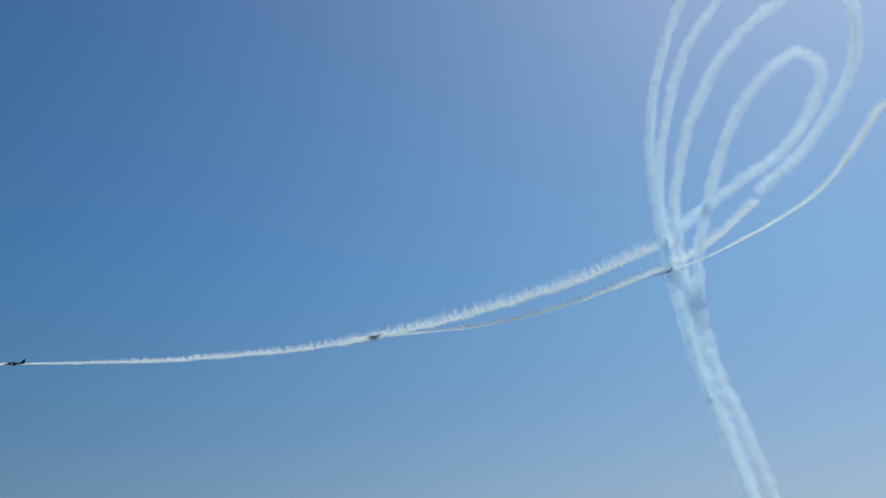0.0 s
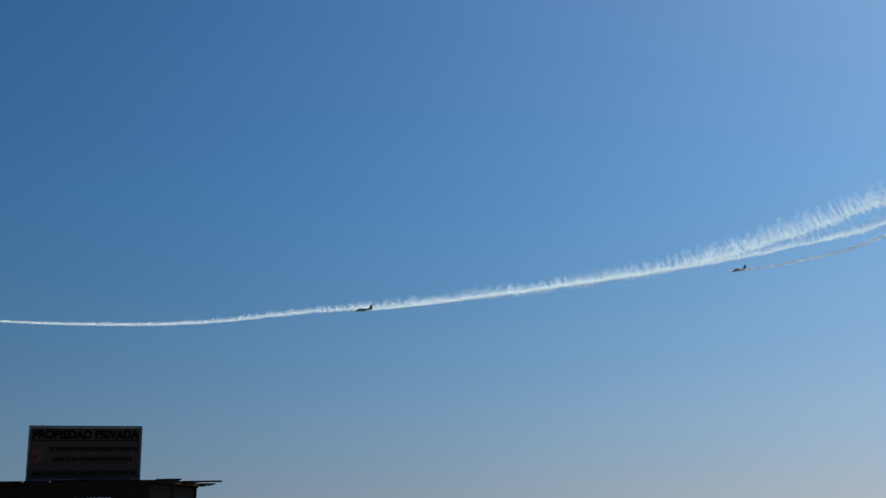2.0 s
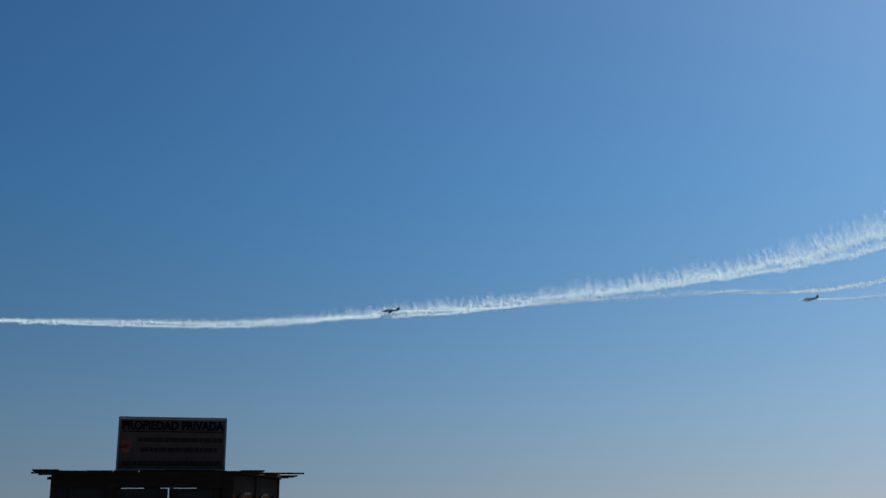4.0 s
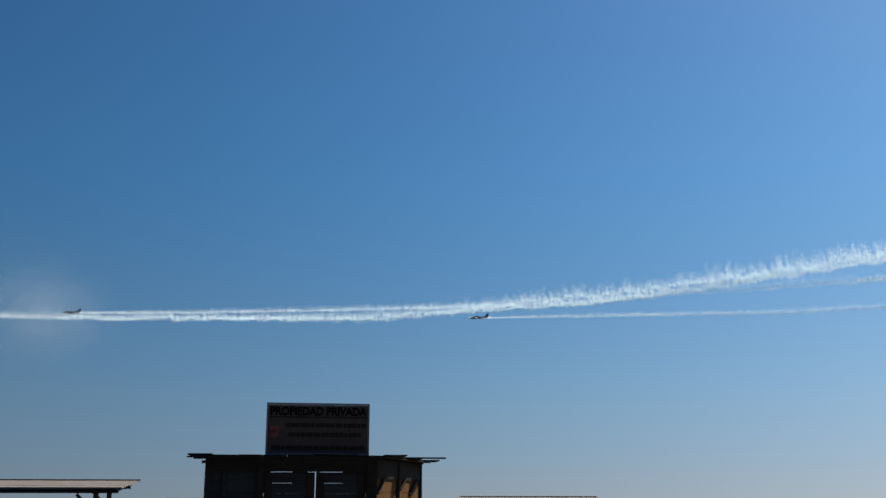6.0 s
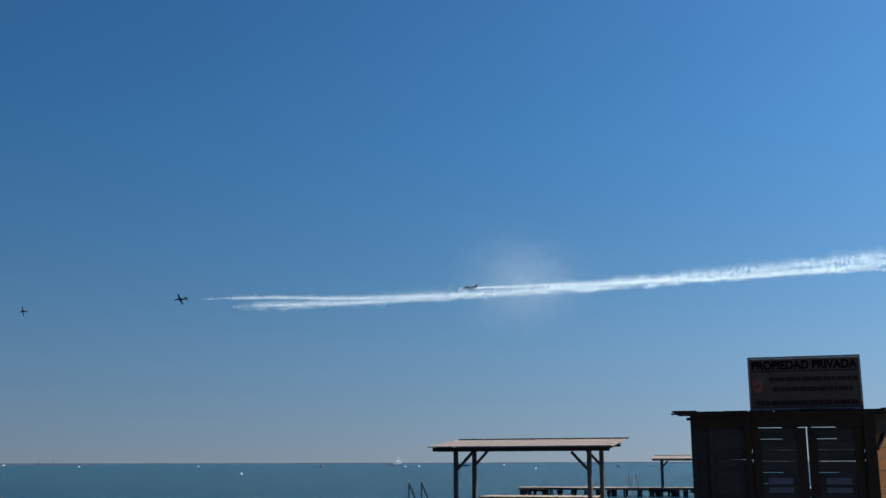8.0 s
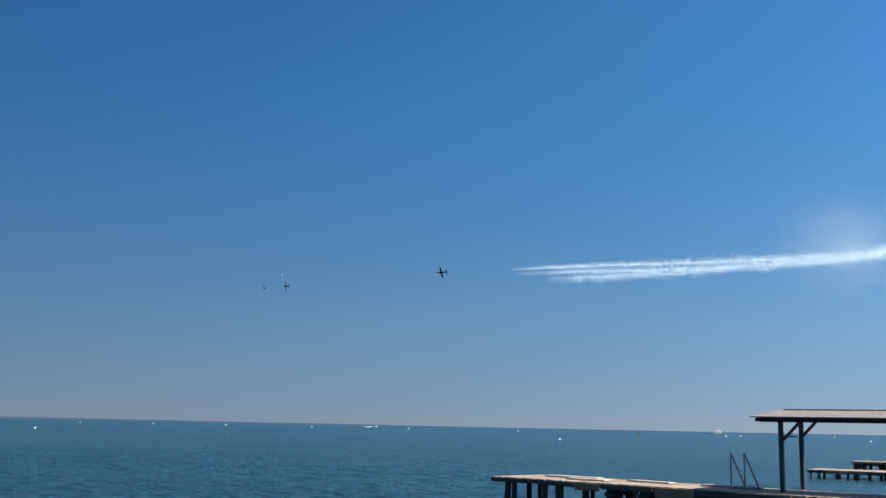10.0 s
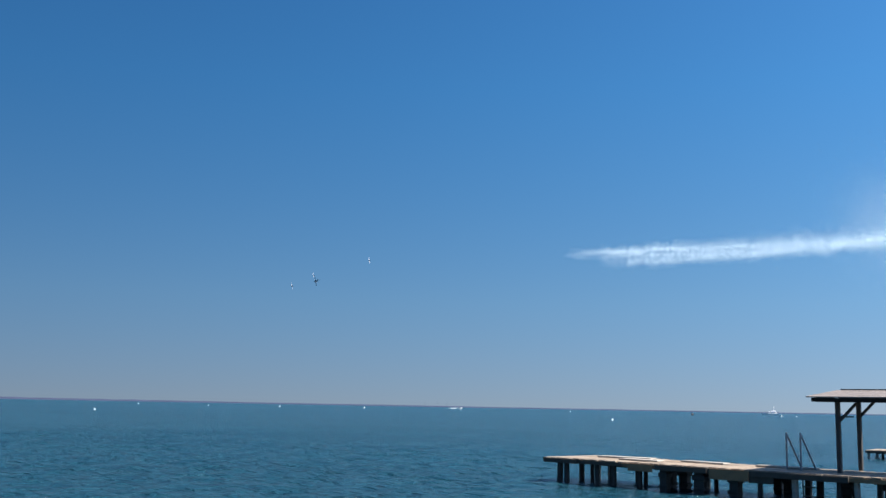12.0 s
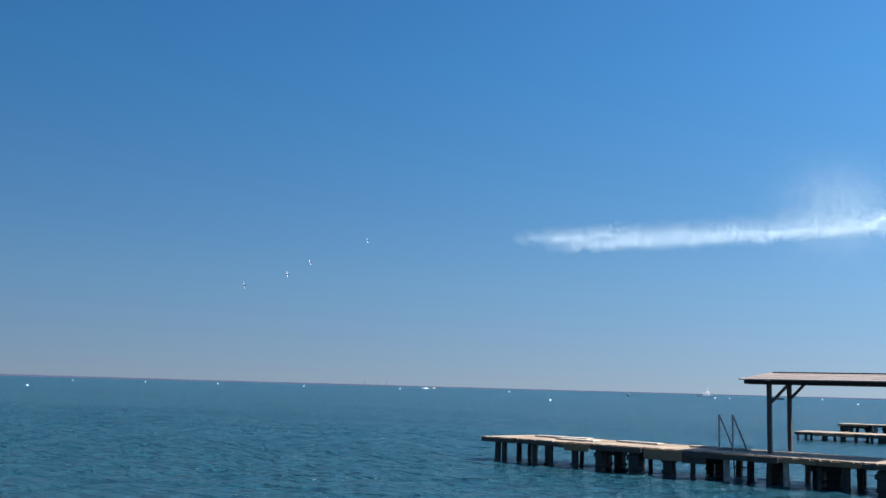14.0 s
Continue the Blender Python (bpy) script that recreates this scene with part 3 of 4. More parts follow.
# ---- boats and buoys ----
def build_boats():
    rnd = random.Random(8)
    white = [(17.44, 268, 0.32), (44.96, 300, 0.36), (35.45, 900, 0.75), (30.89, 900, 0.7), (25.65, 900, 0.65), (19.69, 900, 0.7),
             (39.2, 900, 0.6), (42.8, 900, 0.6), (8.75, 700, 0.8), (8.0, 760, 0.7), (1.7, 480, 0.45), (-10.9, 600, 0.55), (3.4, 1300, 1.0)]
    for b, r, s in white:
        ob = thing("mooring_buoy", Matrix.Translation(spot(b, r)), "white round mooring buoy afloat on the sea", "buoy", "mooring buoys")
        bm = bmesh.new()
        bmesh.ops.create_icosphere(bm, subdivisions=2, radius=s * 0.75, matrix=Matrix.Translation((0, 0, s * 0.35)))
        part("float", bm, M_BUOY, ob, smooth=True)
        bm = bmesh.new()
        rod(bm, (0, 0, s * 1.0), (0, 0, s * 1.5), s * 0.1)
        part("top_ring", bm, M_BUOY, ob)
    for b, r, s in ((13.26, 700, 1.0), (-2.7, 620, 0.8)):
        ob = thing("dark_buoy", Matrix.Translation(spot(b, r)), "dark round buoy afloat on the sea", "buoy", "dark buoys")
        bm = bmesh.new()
        bmesh.ops.create_icosphere(bm, subdivisions=2, radius=s, matrix=Matrix.Translation((0, 0, s * 0.45)))
        part("float", bm, M_BUOYDARK, ob, smooth=True)
        bm = bmesh.new()
        rod(bm, (0, 0, s * 1.3), (0, 0, s * 1.9), s * 0.15)
        part("top_ring", bm, M_BUOYDARK, ob)

    def hull(length, width, height):
        bm = bmesh.new()
        n = 9
        rings = []
        for i in range(n):
            u = i / (n - 1)
            w = width / 2 * (1 - max(0, (u - 0.45) / 0.55) ** 2 * 0.97)
            z = height * (0.85 + 0.25 * u * u)
            rings.append([bm.verts.new(((u - 0.5) * length, sy * w * k, zz)) for sy, k, zz in
                          ((-1, 1, z), (-1, 0.75, -0.1), (1, 0.75, -0.1), (1, 1, z))])
        for a, b in zip(rings, rings[1:]):
            for j in range(4):
                bm.faces.new((a[j], a[(j + 1) % 4], b[(j + 1) % 4], b[j]))
        bm.faces.new(rings[0][::-1])
        bm.faces.new(rings[-1])
        return bm

    # anchored yacht with superstructure
    ob = thing("motor_yacht", Matrix.Translation(spot(9.27, 1100)) @ pose(0, 0, 0, 0, 0, 190), "white motor yacht lying on the horizon", "boat")
    part("hull", hull(16, 4.4, 1.8), M_HULL, ob)
    for nm, c, s in (("cabin", (-1.5, 0, 2.7), (8, 3.4, 1.9)), ("flybridge", (-2.5, 0, 4.2), (4.5, 2.8, 1.1)), ("window_band", (-1.4, 0, 3.0), (8.1, 3.45, 0.5))):
        bm = bmesh.new()
        box(bm, c, s, bevel=0.15)
        part(nm, bm, M_BUOYDARK if nm == "window_band" else M_HULL, ob)
    bm = bmesh.new()
    rod(bm, (-3, 0, 4.7), (-3, 0, 9.5), 0.22, 0.1)
    part("mast", bm, M_HULL, ob)
    # low dark boat
    ob = thing("fishing_boat", Matrix.Translation(spot(5.6, 900)) @ pose(0, 0, 0, 0, 0, 185), "low dark fishing boat on the sea", "boat")
    part("hull", hull(11, 3, 1.3), M_BUOYDARK, ob)
    bm = bmesh.new()
    box(bm, (1.5, 0, 1.9), (2, 1.8, 1.4), bevel=0.1)
    part("wheelhouse", bm, M_HULL, ob)
    # distant group of masts
    for b, r in ((26.9, 3000), (26.4, 3100), (27.6, 3000)):
        ob = thing("sailing_boat", Matrix.Translation(spot(b, r)) @ pose(0, 0, 0, 0, 0, b + 80), "small moored sailing boat on the horizon", "boat", "moored sailing boats")
        part("hull", hull(12, 3.6, 1.8), M_FAR, ob)
        bm = bmesh.new()
        rod(bm, (0, 0, 1), (0, 0, 15), 0.4, 0.2)
        part("mast", bm, M_FAR, ob)


def speed_boat():
    ob = thing("speed_boat", Matrix(), "white speed boat running with a foaming wake", "boat")
    bm = bmesh.new()
    n = 7
    rings = []
    for i in range(n):
        u = i / (n - 1)
        w = 1.3 * (1 - max(0, (u - 0.5) / 0.5) ** 2 * 0.95)
        rings.append([bm.verts.new(((u - 0.5) * 8, s * w * k, z)) for s, k, z in ((-1, 1, 1.1 + u * .4), (-1, .7, 0), (1, .7, 0), (1, 1, 1.1 + u * .4))])
    for a, b in zip(rings, rings[1:]):
        for j in range(4):
            bm.faces.new((a[j], a[(j + 1) % 4], b[(j + 1) % 4], b[j]))
    bm.faces.new(rings[0][::-1])
    bm.faces.new(rings[-1])
    part("hull", bm, M_HULL, ob)
    bm = bmesh.new()
    box(bm, (-0.3, 0, 1.6), (2.2, 1.6, 0.9), bevel=0.15)
    part("windscreen", bm, M_BUOYDARK, ob)
    bm = bmesh.new()
    rnd = random.Random(2)
    for i in range(160):
        u = rnd.random()
        bmesh.ops.create_icosphere(bm, subdivisions=1, radius=rnd.uniform(0.5, 1.1) * (1.25 - u),
                                   matrix=Matrix.Translation((-4 - 38 * u, rnd.uniform(-1, 1) * (0.8 + 2.5 * u), 0.15)))
    part("wake", bm, M_FOAM, ob, "white foaming wake")
    return ob


# ---- jets ----
def loft(bm, sections, sides=12):
    """A skin through rings: (y, width, height, z of the middle); y runs forward."""
    rings = []
    for y, w, h, z in sections:
        rings.append([bm.verts.new((w / 2 * math.cos(2 * math.pi * k / sides), y, z + h / 2 * math.sin(2 * math.pi * k / sides))) for k in range(sides)])
    for a, b in zip(rings, rings[1:]):
        for k in range(sides):
            bm.faces.new((a[k], a[(k + 1) % sides], b[(k + 1) % sides], b[k]))
    bm.faces.new(rings[0])
    bm.faces.new(rings[-1][::-1])


def blade(bm, root, tip, c0, c1, t0, t1, up=(0, 0, 1)):
    """A wing-like blade from root to tip leading edges, with chords and thicknesses."""
    u = Vector(up)
    r = []
    for p, c, t in ((Vector(root), c0, t0), (Vector(tip), c1, t1)):
        r.append([bm.verts.new(p + Vector((0, -dy * c, 0)) + u * dz * t) for dy, dz in
                  ((0, 0), (0.12, 0.42), (0.35, 0.5), (1, 0.03), (1, -0.03), (0.35, -0.5), (0.12, -0.42))])
    for k in range(7):
        bm.faces.new((r[0][k], r[0][(k + 1) % 7], r[1][(k + 1) % 7], r[1][k]))
    bm.faces.new(r[0][::-1])
    bm.faces.new(r[1])
    bmesh.ops.recalc_face_normals(bm, faces=bm.faces[:])


def sunlit_top(ob):
    """Colours the upper faces of a wing white, for the sun's glint on them."""
    ob.data.materials.append(M_JETSUNLIT)
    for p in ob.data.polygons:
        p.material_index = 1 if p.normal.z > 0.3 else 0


def build_jet():
    ob = thing("jet_trainer", Matrix(), "straight-winged jet trainer trailing white smoke", "aircraft", "display team jets")
    bm = bmesh.new()
    loft(bm, [(6.3, 0.1, 0.1, -0.1), (5.9, 0.5, 0.5, -0.1), (5.0, 0.85, 0.95, -0.05), (3.6, 1.05, 1.3, 0.0), (1.5, 1.2, 1.5, 0.05),
              (-1.0, 1.35, 1.5, 0.05), (-3.5, 1.15, 1.3, 0.15), (-5.2, 0.7, 0.85, 0.3), (-6.2, 0.4, 0.5, 0.4)])
    part("fuselage", bm, M_JET, ob, smooth=True)
    bm = bmesh.new()
    loft(bm, [(4.5, 0.3, 0.15, 0.45), (3.8, 0.68, 0.75, 0.58), (2.4, 0.76, 1.05, 0.72), (0.9, 0.74, 1.05, 0.8), (-0.2, 0.5, 0.5, 0.75)])
    part("cockpit_canopy", bm, M_CANOPY, ob, "dark glazed canopy", smooth=True)
    for s in (-1, 1):
        bm = bmesh.new()
        blade(bm, (s * 0.55, 1.0, -0.45), (s * 5.3, 0.55, -0.2), 2.5, 1.35, 0.34, 0.16)
        sunlit_top(part("wing", bm, M_JETWING, ob))
        bm = bmesh.new()
        blade(bm, (s * 0.2, -4.7, 0.65), (s * 2.2, -5.3, 0.7), 1.5, 0.8, 0.16, 0.09)
        sunlit_top(part("tailplane", bm, M_JETWING, ob))
        bm = bmesh.new()
        loft(bm, [(1.3, 0.5, 0.8, 0.35), (0.3, 0.6, 0.85, 0.35), (-1.5, 0.5, 0.7, 0.35)], 10)
        bmesh.ops.translate(bm, verts=bm.verts, vec=(s * 0.72, 0, 0))
        part("air_intake", bm, M_JETDARK, ob, smooth=True)
    bm = bmesh.new()
    blade(bm, (0, -3.6, 0.6), (0, -5.6, 2.75), 2.6, 1.2, 0.22, 0.1, up=(1, 0, 0))
    part("fin", bm, M_JET, ob)
    bm = bmesh.new()
    rod(bm, (0, -4.2, 0.1), (0, -5.6, 0.12), 0.42, 0.34, 12)
    part("exhaust", bm, M_JETDARK, ob, "dark exhaust nozzle")
    return ob


FLIGHT_ONE = [  # seconds, bearing, height over the eye, range on the ground
    (0.0, -28.81, 153.8, 706),
    (0.5, -23.45, 145.3, 694),
    (1.0, -17.85, 135.8, 690),
    (1.5, -12.31, 132.4, 696),
    (2.0, -6.01, 132.7, 710),
    (3.0, 6.09, 132.0, 764),
    (4.0, 15.97, 133.0, 848),
    (5.0, 23.18, 142.0, 962),
    (6.0, 27.95, 155.0, 1099),
    (7.0, 30.87, 172.0, 1248),
    (8.0, 32.41, 193.0, 1405),
    (9.0, 32.98, 216.3, 1564),
    (10.0, 32.81, 239.3, 1724),
    (11.0, 32.08, 261.1, 1881),
    (12.0, 30.85, 282.3, 2035),
    (13.0, 29.36, 304.5, 2184),
    (14.0, 27.72, 323.1, 2327),
]
FLIGHT_TWO = [  # seconds, bearing, height over the eye, range on the ground
    (0.0, -47.77, 204.6, 810),
    (0.5, -42.95, 185.4, 771),
    (1.0, -37.78, 168.9, 739),
    (1.5, -32.38, 153.5, 715),
    (2.0, -26.90, 142.6, 698),
    (2.5, -21.13, 136.9, 691),
    (3.0, -14.83, 131.0, 692),
    (3.5, -8.81, 129.8, 703),
    (4.0, -2.64, 128.2, 723),
    (5.0, 8.78, 129.0, 785),
    (6.0, 17.96, 134.0, 877),
    (7.0, 24.48, 142.0, 998),
    (8.0, 28.89, 152.9, 1138),
    (9.0, 32.16, 166.9, 1289),
    (10.0, 33.79, 183.8, 1446),
    (11.0, 34.38, 202.1, 1606),
    (12.0, 33.89, 215.8, 1765),
    (13.0, 32.54, 228.6, 1922),
    (14.0, 30.83, 240.0, 2076),
]
FLIGHT_THREE = [  # seconds, bearing, height over the eye, range on the ground
    (0.0, -64.67, 303.1, 996),
    (0.5, -61.03, 265.3, 939),
    (1.0, -56.94, 236.2, 887),
    (1.5, -52.66, 202.3, 839),
    (2.0, -47.76, 179.3, 797),
    (2.5, -42.79, 168.0, 760),
    (3.0, -36.67, 155.4, 730),
    (3.5, -30.32, 143.9, 708),
    (4.0, -23.94, 137.8, 694),
    (5.0, -11.26, 130.8, 695),
    (6.0, 0.80, 125.9, 731),
    (6.5, 6.64, 126.0, 761),
    (7.0, 11.74, 128.2, 798),
    (7.5, 16.63, 132.7, 841),
    (8.0, 21.04, 135.0, 889),
    (8.5, 24.91, 136.6, 941),
    (9.0, 28.01, 139.7, 998),
    (10.0, 32.62, 147.0, 1133),
    (11.0, 34.86, 154.2, 1286),
    (12.0, 35.06, 161.0, 1445),
    (13.0, 33.91, 170.3, 1602),
    (14.0, 32.04, 180.6, 1750),
]
FLIGHT_FOUR = [  # seconds, bearing, height over the eye, range on the ground
    (0.0, -80.00, 520.0, 1208),
    (1.0, -73.50, 300.0, 1081),
    (2.0, -65.50, 222.0, 963),
    (3.0, -57.42, 188.8, 859),
    (3.5, -52.22, 162.6, 814),
    (4.0, -46.77, 150.5, 775),
    (5.0, -34.64, 134.8, 716),
    (6.0, -21.21, 122.9, 691),
    (6.5, -14.20, 122.4, 692),
    (7.0, -7.53, 122.2, 702),
    (7.5, -0.93, 123.7, 720),
    (8.0, 5.22, 124.9, 747),
    (8.5, 10.96, 127.6, 781),
    (9.0, 15.92, 131.2, 822),
    (10.0, 24.05, 135.9, 918),
    (11.0, 30.32, 139.5, 1031),
    (12.0, 33.77, 137.0, 1171),
    (13.0, 34.97, 134.9, 1328),
    (14.0, 34.33, 135.0, 1486),
]
BEFORE = {  # seconds, bearing, elevation of the passes before the first moment
    0: [(-3.6, -65.4, 19.2), (-2.8, -58.8, 17.1), (-1.75, -47.7, 14.55), (-0.85, -38.1, 13.2)],
    1: [(-2.8, -70.0, 20.6), (-2.3, -66.9, 18.6), (-1.65, -62.0, 17.0), (-0.85, -55.5, 15.3)],
    2: [(-2.2, -77.4, 24.3), (-1.3, -73.3, 20.4), (-0.45, -67.8, 17.9)],
    3: [],
}


def pass_range(b):
    return 690.0 / math.cos(radians(min(abs(b + 18.0), 50.0)))


class Flight:
    """One jet's way through the air: place and turn at any time."""

    def __init__(self, k, rows):
        pts = []
        for t, b, e in BEFORE[k]:
            r = pass_range(b)
            pts.append((t, b, r * math.tan(radians(e)), r))
        for t, b, z, r in rows:
            pts.append((t, b, z, r))
        self.t = [p[0] for p in pts]
        self.p = [spot(b, r, EYE + z) for _, b, z, r in pts]
        self.b = [p[1] for p in pts]

    def at(self, t):
        T, P = self.t, self.p
        i = max(0, min(len(T) - 2, sum(1 for x in T if x <= t) - 1))
        h = T[i + 1] - T[i]
        u = (t - T[i]) / h
        v0 = (P[i + 1] - P[i - 1]) / (T[i + 1] - T[i - 1]) if i else (P[1] - P[0]) / h
        v1 = (P[i + 2] - P[i]) / (T[i + 2] - T[i]) if i + 2 < len(T) else (P[i + 1] - P[i]) / h
        if u < 0 or u > 1:
            return P[i] + v0 * (t - T[i]) if u < 0 else P[i + 1] + v1 * (t - T[i + 1])
        return (P[i] * (1 - 3 * u * u + 2 * u ** 3) + P[i + 1] * (3 * u * u - 2 * u ** 3)
                + v0 * h * (u - 2 * u * u + u ** 3) + v1 * h * (u ** 3 - u * u))

    def turn(self, t):
        d = (self.at(t + 0.15) - self.at(t - 0.15)).normalized()
        return d.to_track_quat("Y", "Z")

    def bearing(self, t):
        p = self.at(t)
        return math.degrees(math.atan2(-p.x, p.y))

    def stance(self, t, bank):
        return Matrix.LocRotScale(self.at(t), self.turn(t), None) @ Matrix.Rotation(radians(bank), 4, "Y")


# bearing at which each jet rolls into its turn, and at which its smoke stops
FLIGHTS = [Flight(0, FLIGHT_ONE), Flight(1, FLIGHT_TWO), Flight(2, FLIGHT_THREE), Flight(3, FLIGHT_FOUR)]
SMOKE_FROM = [-3.6, -2.8, -2.2, 0.0]
SMOKE_TO = [4.15, 5.95, 7.75, 9.35]


def bank_at(k, t):
    """Wings level on the pass, rolled to the right in the turn away."""
    t0 = SMOKE_TO[k] - 1.0
    u = max(0.0, min(1.0, (t - t0) / 2.2))
    return 78.0 * u * u * (3 - 2 * u) + 4.0 * math.sin(1.3 * t + k)


# ---- smoke ----
def grains(points, sizes, rs, lie=(0, 0, 0)):
    """Many small flakes of smoke, turned every way but lying more across lie, in one mesh."""
    n = len(points)
    q = rs.normal(0, 1, (n, 3))
    q = q / np.linalg.norm(q, axis=1)[:, None] + np.array(lie)
    u = np.cross(q, rs.normal(0, 1, (n, 3)))
    u /= np.linalg.norm(u, axis=1)[:, None]
    w = np.cross(q, u)
    w /= np.linalg.norm(w, axis=1)[:, None]
    u, w = u * sizes[:, None], w * (sizes * rs.uniform(0.7, 1.3, n))[:, None]
    return np.stack([points + u, points + w, points - u, points - w], axis=1).reshape(-1, 3)


def smoke_mesh(name, points, sizes, rs, mat, lie=(0, 0, 0)):
    v = grains(points, sizes, rs, lie)
    n = len(points)
    me = bpy.data.meshes.new(name)
    me.vertices.add(4 * n)
    me.vertices.foreach_set("co", v.astype(np.float32).ravel())
    me.loops.add(4 * n)
    me.loops.foreach_set("vertex_index", np.arange(4 * n, dtype=np.int32))
    me.polygons.add(n)
    me.polygons.foreach_set("loop_start", np.arange(0, 4 * n, 4, dtype=np.int32))
    me.update(calc_edges=True)
    me.materials.append(mat)
    return me


SHEET = 15.0        # width of one veil of smoke, which hangs flat at first and turns upright as it ages


def wisp_meshes(count, n, width, fine=1.0):
    """Thin veils of smoke: x across, y along the flight, a hand thick; a dense strand at one edge and plumes off it."""
    made = []
    for k in range(count):
        rs = np.random.RandomState(50 + k)
        m = 8
        cy, reach, lean = rs.uniform(-4.2, 4.2, m), rs.uniform(0.18, 0.62, m), rs.normal(0, 0.12, m)
        pick, kind = rs.randint(0, m, n), rs.uniform(0, 1, n)
        core, loose = kind < 0.42, kind > 0.86
        h = rs.uniform(0, 1, n) ** 1.3 * reach[pick]
        y = np.where(core | loose, rs.uniform(-4.0, 4.0, n), cy[pick] + rs.normal(0, 0.5, n) + lean[pick] * h * width)
        strand = 0.19 + 0.035 * np.sin(y * 1.3 + k) + 0.02 * np.sin(y * 3.1 + 2 * k)
        x = width * (strand - np.where(core, rs.normal(0, 0.045, n), np.where(loose, rs.normal(0.12, 0.13, n), h + rs.normal(0, 0.02, n))))
        z = np.clip(rs.normal(0, 0.28, n), -0.6, 0.6)
        p = np.c_[np.clip(x, -width / 2, width / 2), np.clip(y, -4.6, 4.6), z]
        made.append(smoke_mesh("veil", p, fine * rs.uniform(0.07, 0.19, n), rs, M_SMOKE, (0.3, -0.3, 0.4)))
    return made


def build_wisps():
    """The smoke that the jets lay: rigid veils, to be carried and let go one after another."""
    sets = ((15.0, wisp_meshes(20, 540, 15.0)), (22.0, wisp_meshes(16, 950, 22.0)), (32.0, wisp_meshes(16, 1800, 32.0)),
            (36.0, wisp_meshes(16, 680, 36.0, 0.62)), (36.0, wisp_meshes(12, 160, 36.0, 0.62)))
    trails = []
    for k, fl in enumerate(FLIGHTS):
        ob = thing("smoke_trail", Matrix(), "white smoke trail hanging behind a display jet", "smoke", "smoke trails of the jets")
        t, made = SMOKE_FROM[k], []
        rnd = random.Random(70 + k)
        while t < SMOKE_TO[k] + 0.12:
            # smoke laid long before is the widest; that of the turn away is thin and frays at its end
            across, meshes = sets[4 if t > SMOKE_TO[k] - 0.15 * rnd.random() else 3 if t > 2.6 else 0 if t > -0.5 else 1 if t > -1.6 else 2]
            o = new("veil", meshes[rnd.randrange(len(meshes))])
            o.parent = ob
            o["kind"] = "stuff"
            made.append((t, o, across, rnd.random(), rnd.random(), rnd.random(), rnd.random()))
            t += 3.5 / 155.0
        trails.append(made)
    return trails


def old_trail(name, way_points, rng, width, density, seed):
    """Smoke left hanging from the loop: way points of bearing and elevation, joined smoothly."""
    rs = np.random.RandomState(seed)
    P = [spot(b, rng, EYE + rng * math.tan(radians(e))) for b, e in way_points]
    pts = []
    m = 24
    for i in range(len(P) - 1):
        a, b, c, d = P[max(i - 1, 0)], P[i], P[i + 1], P[min(i + 2, len(P) - 1)]
        for j in range(m):
            u = j / m
            pts.append(0.5 * ((2 * b) + (c - a) * u + (2 * a - 5 * b + 4 * c - d) * u * u + (3 * b - a - 3 * c + d) * u ** 3))
    pts = np.array([tuple(p) for p in pts])
    seg = np.linalg.norm(np.diff(pts, axis=0), axis=1)
    s = np.r_[0, np.cumsum(seg)]
    n = int(s[-1] * density)
    at = rs.uniform(0, s[-1], n)
    c = np.c_[[np.interp(at, s, pts[:, k]) for k in range(3)]].T
    w = width * (0.8 + 0.06 * np.sin(at * 0.11 + seed) + 0.05 * np.sin(at * 0.63 + seed))
    # billows: round puffs strung along the way, so that the edge is lumpy
    q = np.floor(at / 0.9).astype(int)
    k = q.max() + 1
    mid, big = rs.normal(0, 0.09, (k, 3)), rs.uniform(0.26, 0.44, k)
    d = rs.normal(0, 1, (n, 3))
    d *= (rs.uniform(0, 1, n) ** 0.36 / np.linalg.norm(d, axis=1))[:, None]
    c = c + (mid[q] + d * big[q][:, None]) * w[:, None]
    me = smoke_mesh(name, c, rs.uniform(0.12, 0.29, n), rs, M_OLDSMOKE, sd * 0.9)
    return tagged(new(name, me), "old white smoke trail hanging in a loop", "smoke", "old smoke trails", "stuff")


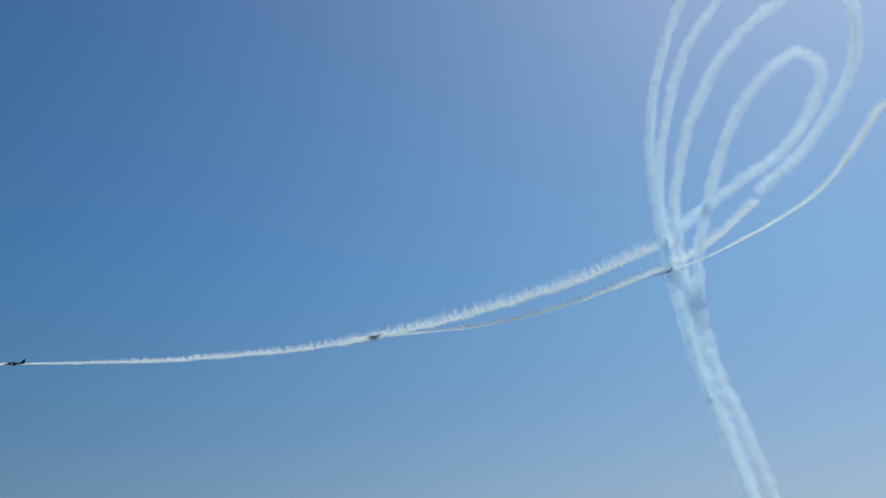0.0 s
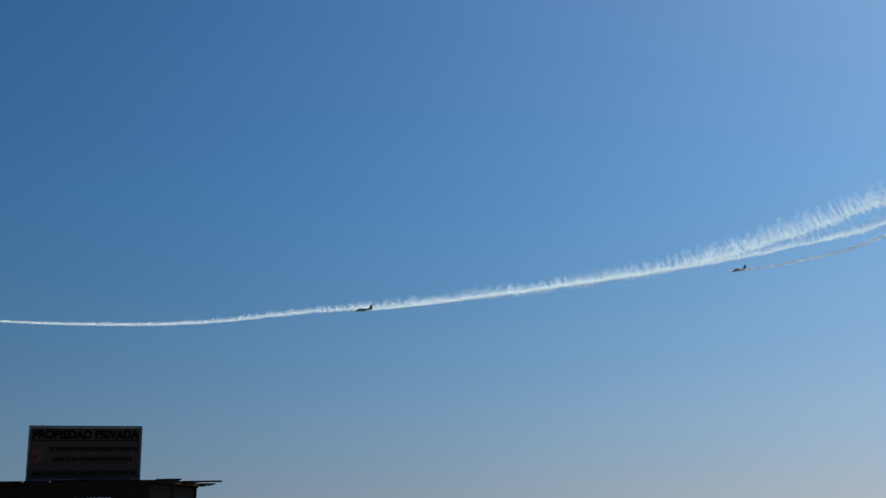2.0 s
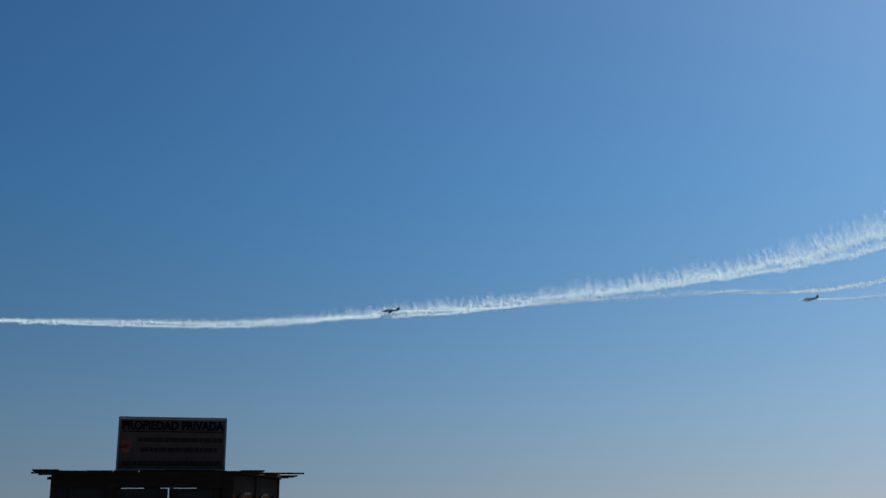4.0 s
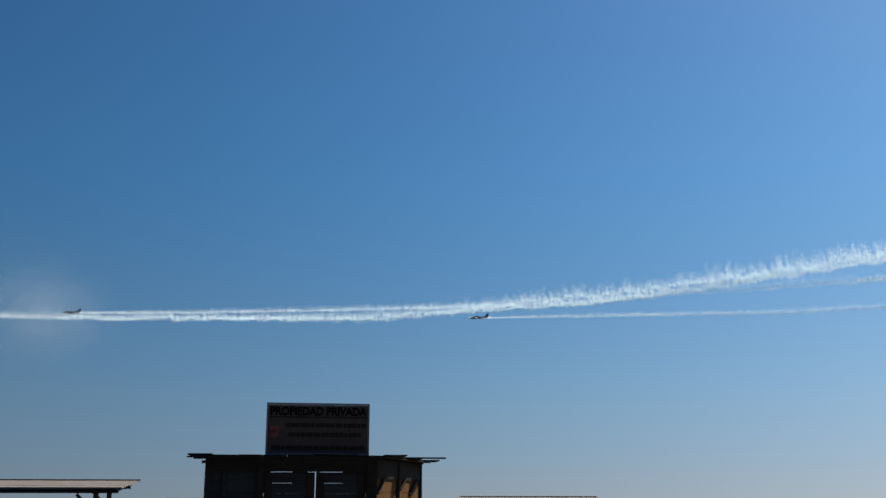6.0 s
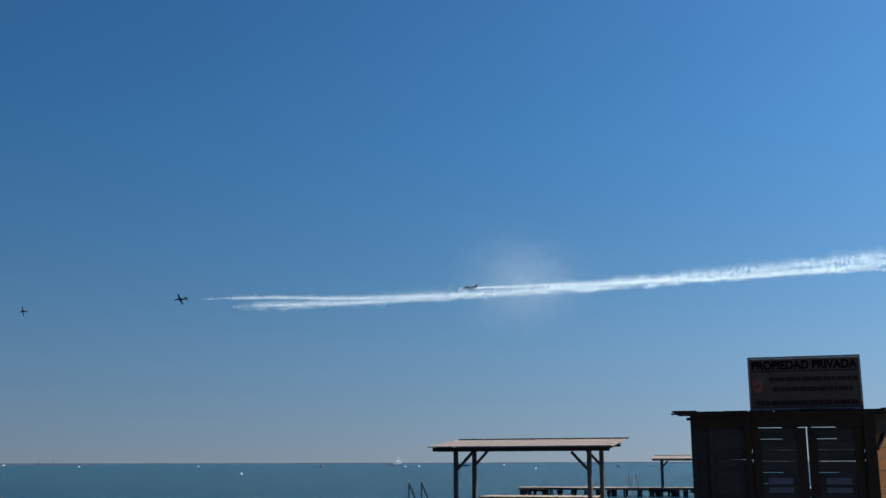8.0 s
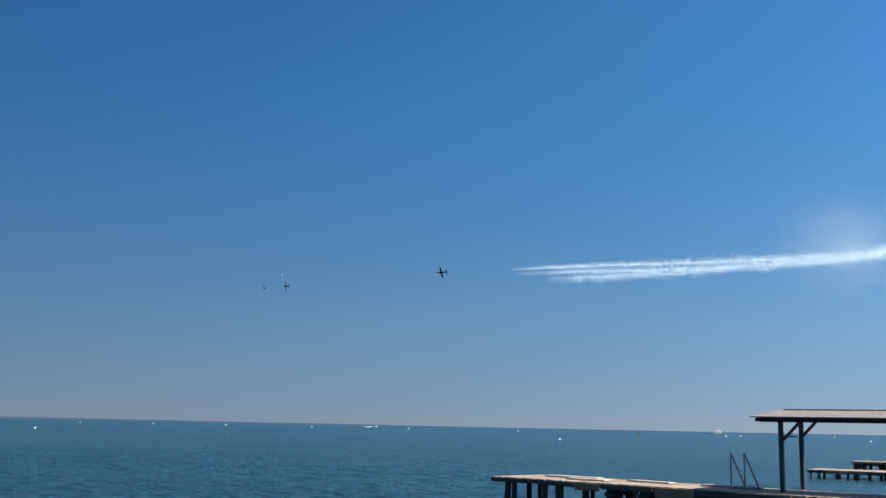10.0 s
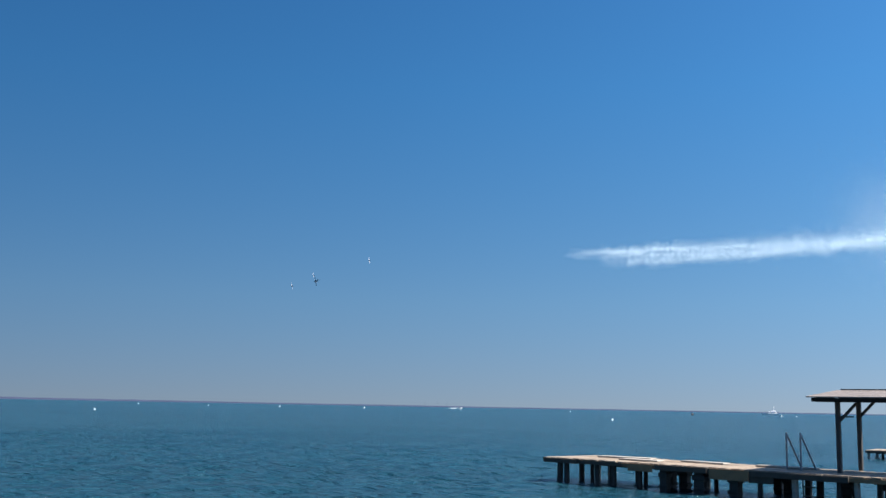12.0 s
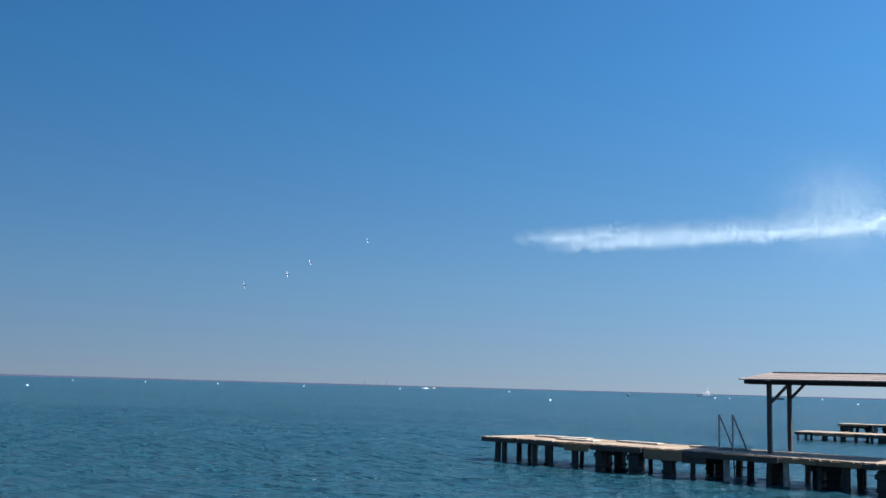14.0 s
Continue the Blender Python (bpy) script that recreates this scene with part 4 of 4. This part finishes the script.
def build_old_smoke():
    return [
        old_trail("smoke_loop", [(-65.4, 19.2), (-68.8, 21.1), (-71.8, 22.7), (-73.7, 24.8), (-74.3, 26.4), (-73.3, 27.4), (-71.9, 27.0), (-70.0, 25.5),
                   (-68.4, 23.2), (-67.3, 20.6), (-66.4, 17.7), (-66.2, 15.3), (-66.6, 11.9), (-67.6, 8.9), (-68.8, 4.7), (-69.4, 1.5)], 1000, 20.5, 190, 1),
        old_trail("smoke_loop", [(-70.0, 20.6), (-73.0, 22.7), (-75.2, 25.1), (-76.4, 27.2), (-76.5, 29.4), (-75.2, 31.0), (-72.7, 30.2), (-69.9, 28.7), (-67.5, 26.1),
                   (-66.0, 22.9), (-65.3, 20.0), (-65.5, 16.9), (-65.8, 13.8), (-66.5, 10.2), (-67.7, 5.4), (-68.6, 1.5)], 1000, 20.5, 190, 2),
        old_trail("smoke_loop", [(-72.0, 33.0), (-69.2, 30.8), (-66.9, 28.5), (-65.5, 25.4), (-64.6, 21.6), (-64.9, 17.5), (-65.4, 14.5), (-66.0, 11.0), (-67.2, 6.5), (-68.2, 2.0)], 1020, 18.0, 165, 3),
        old_trail("smoke_loop", [(-69.5, 33.5), (-67.1, 31.2), (-65.3, 27.9), (-64.4, 24.6), (-64.3, 21.0), (-64.6, 17.6), (-65.2, 14.0), (-65.9, 11.0), (-67.0, 7.0), (-68.0, 2.0)], 1020, 18.0, 165, 4),
    ]


def build_haze_puff():
    rs = np.random.RandomState(9)
    n = 210000
    c = spot(2.8, 720, EYE + 720 * math.tan(radians(9.9)))
    u = way(2.8)
    r = Vector((u.y, -u.x, 0))
    a, b, d = rs.normal(0, 1, n), rs.normal(0, 1, n), rs.normal(0, 1, n)
    px = a * 21 + 6
    pz = b * (17 - 0.05 * px) - 3
    p = np.c_[c.x + r.x * px + u.x * d * 10, c.y + r.y * px + u.y * d * 10, c.z + pz]
    return tagged(new("smoke_puff", smoke_mesh("smoke_puff", p, rs.uniform(0.03, 0.066, n), rs, M_HAZE, sd * 0.5)),
                  "faint spreading puff of white smoke", "smoke", kind="stuff")


build_sea()
build_far_shore()
build_piers()
build_hut()
build_boats()
SPEED_BOAT = speed_boat()
JET = build_jet()
JETS = [JET] + [copy_thing(JET, Matrix()) for _ in range(3)]
TRAILS = build_wisps()
OLD_SMOKE = build_old_smoke()
build_haze_puff()


def motions():
    walk(SPEED_BOAT, [(t, Matrix.Translation(spot(28.4 - 0.9 * (t - 9), 1600, 0)) @ pose(0, 0, 0, 0, -3, 26)) for t in (0.0, 3.5, 7.0, 10.5, 14.0)])
    times = [0.5 * i for i in range(29)]
    for k, jet in enumerate(JETS):
        walk(jet, [(t, FLIGHTS[k].stance(t, bank_at(k, t))) for t in times])
    # smoke: each veil rides flat behind its jet's body until it is let go, then sinks, turns upright and spreads
    sink = Vector((0.5, 2.2, -0.5))
    eye = Vector((0, 0, EYE))

    def ride(fl, t):
        p = fl.at(t)
        y = (fl.at(t + 0.1) - fl.at(t - 0.1)).normalized()
        x = (p - eye).normalized()
        y = (y - x * x.dot(y)).normalized()
        z = x.cross(y)
        m = Matrix((x, y, z)).transposed().to_4x4()
        m.translation = p + x * (SHEET / 2 + 1.0)
        return m

    for k, made in enumerate(TRAILS):
        fl = FLIGHTS[k]
        for t0, o, across, r1, r2, r3, r4 in made:
            m0 = ride(fl, t0)
            s = t0 * 155.0
            up = 0.30 * noise.noise((s / 6.0, k * 7.1, 0)) + 0.30 * noise.noise((s / 21.0, k * 7.1, 9)) + 0.5 * (r2 - 0.5)
            # smoke off the pull out of the loop sinks most; by jet: how far, until when, over how long
            deep, until, over = ((3.0, -0.5, 1.0), (11.0, 1.5, 1.5), (19.0, 3.3, 1.6), (13.0, 6.2, 1.4))[k]
            low = deep * max(0.0, min(1.0, (until - t0) / over)) * max(0.0, min(1.0, (t0 + 3.0) / 1.6) if k == 1 else 1.0)

            quick = 1.0 + 2.4 * max(0.0, min(1.0, (1.7 - t0) / 4.0))      # the oldest smoke has spread widest

            def free(age):
                sn = min(0.98, 0.12 * min(1.0, age / 0.3) + (0.09 * (1 - math.exp(-age)) + (0.045 + 0.03 * r3) * age + (0.009 + 0.017 * (t0 > 2.6)) * age * age) * quick * SHEET / across)
                fall = (4.5 if t0 > 2.6 else 7) * (1 - math.exp(-age / 2)) + low * (1 - math.exp(-max(0.0, age + (0 if k == 1 else min(t0, 0))) / (2.2 if k == 1 else 1.2)))
                rise = 0.12 * SHEET * sn + up * age - fall
                return (Matrix.Translation(sink * age + Vector((0, 0, rise))) @ m0
                        @ Matrix.Rotation(math.asin(sn), 4, "Y") @ Matrix.Rotation(radians((r4 - 0.5) * 24), 4, "Z"))

            rows = [(t, ride(fl, t)) for t in times if t < t0 - 0.12]
            if t0 > 0.12:
                rows.append((t0 - 0.1, ride(fl, t0 - 0.1)))
            rows.append((t0, m0) if t0 >= 0.0 else (0.0, free(-t0)))
            for age in (0.15, 0.6, 1.5, 3.0, 4.5, 6.0, 8.0, 12.0):
                t = t0 + age
                if 0.15 < t < 13.9 and t > rows[-1][0] + 0.06:
                    rows.append((t, free(age)))
            rows.append((14.0, free(14.0 - t0)))
            walk(o, rows)
    for o in OLD_SMOKE:
        walk(o, [(0.0, Matrix()), (14.0, Matrix.Translation((6, -4, -14)))])


motions()
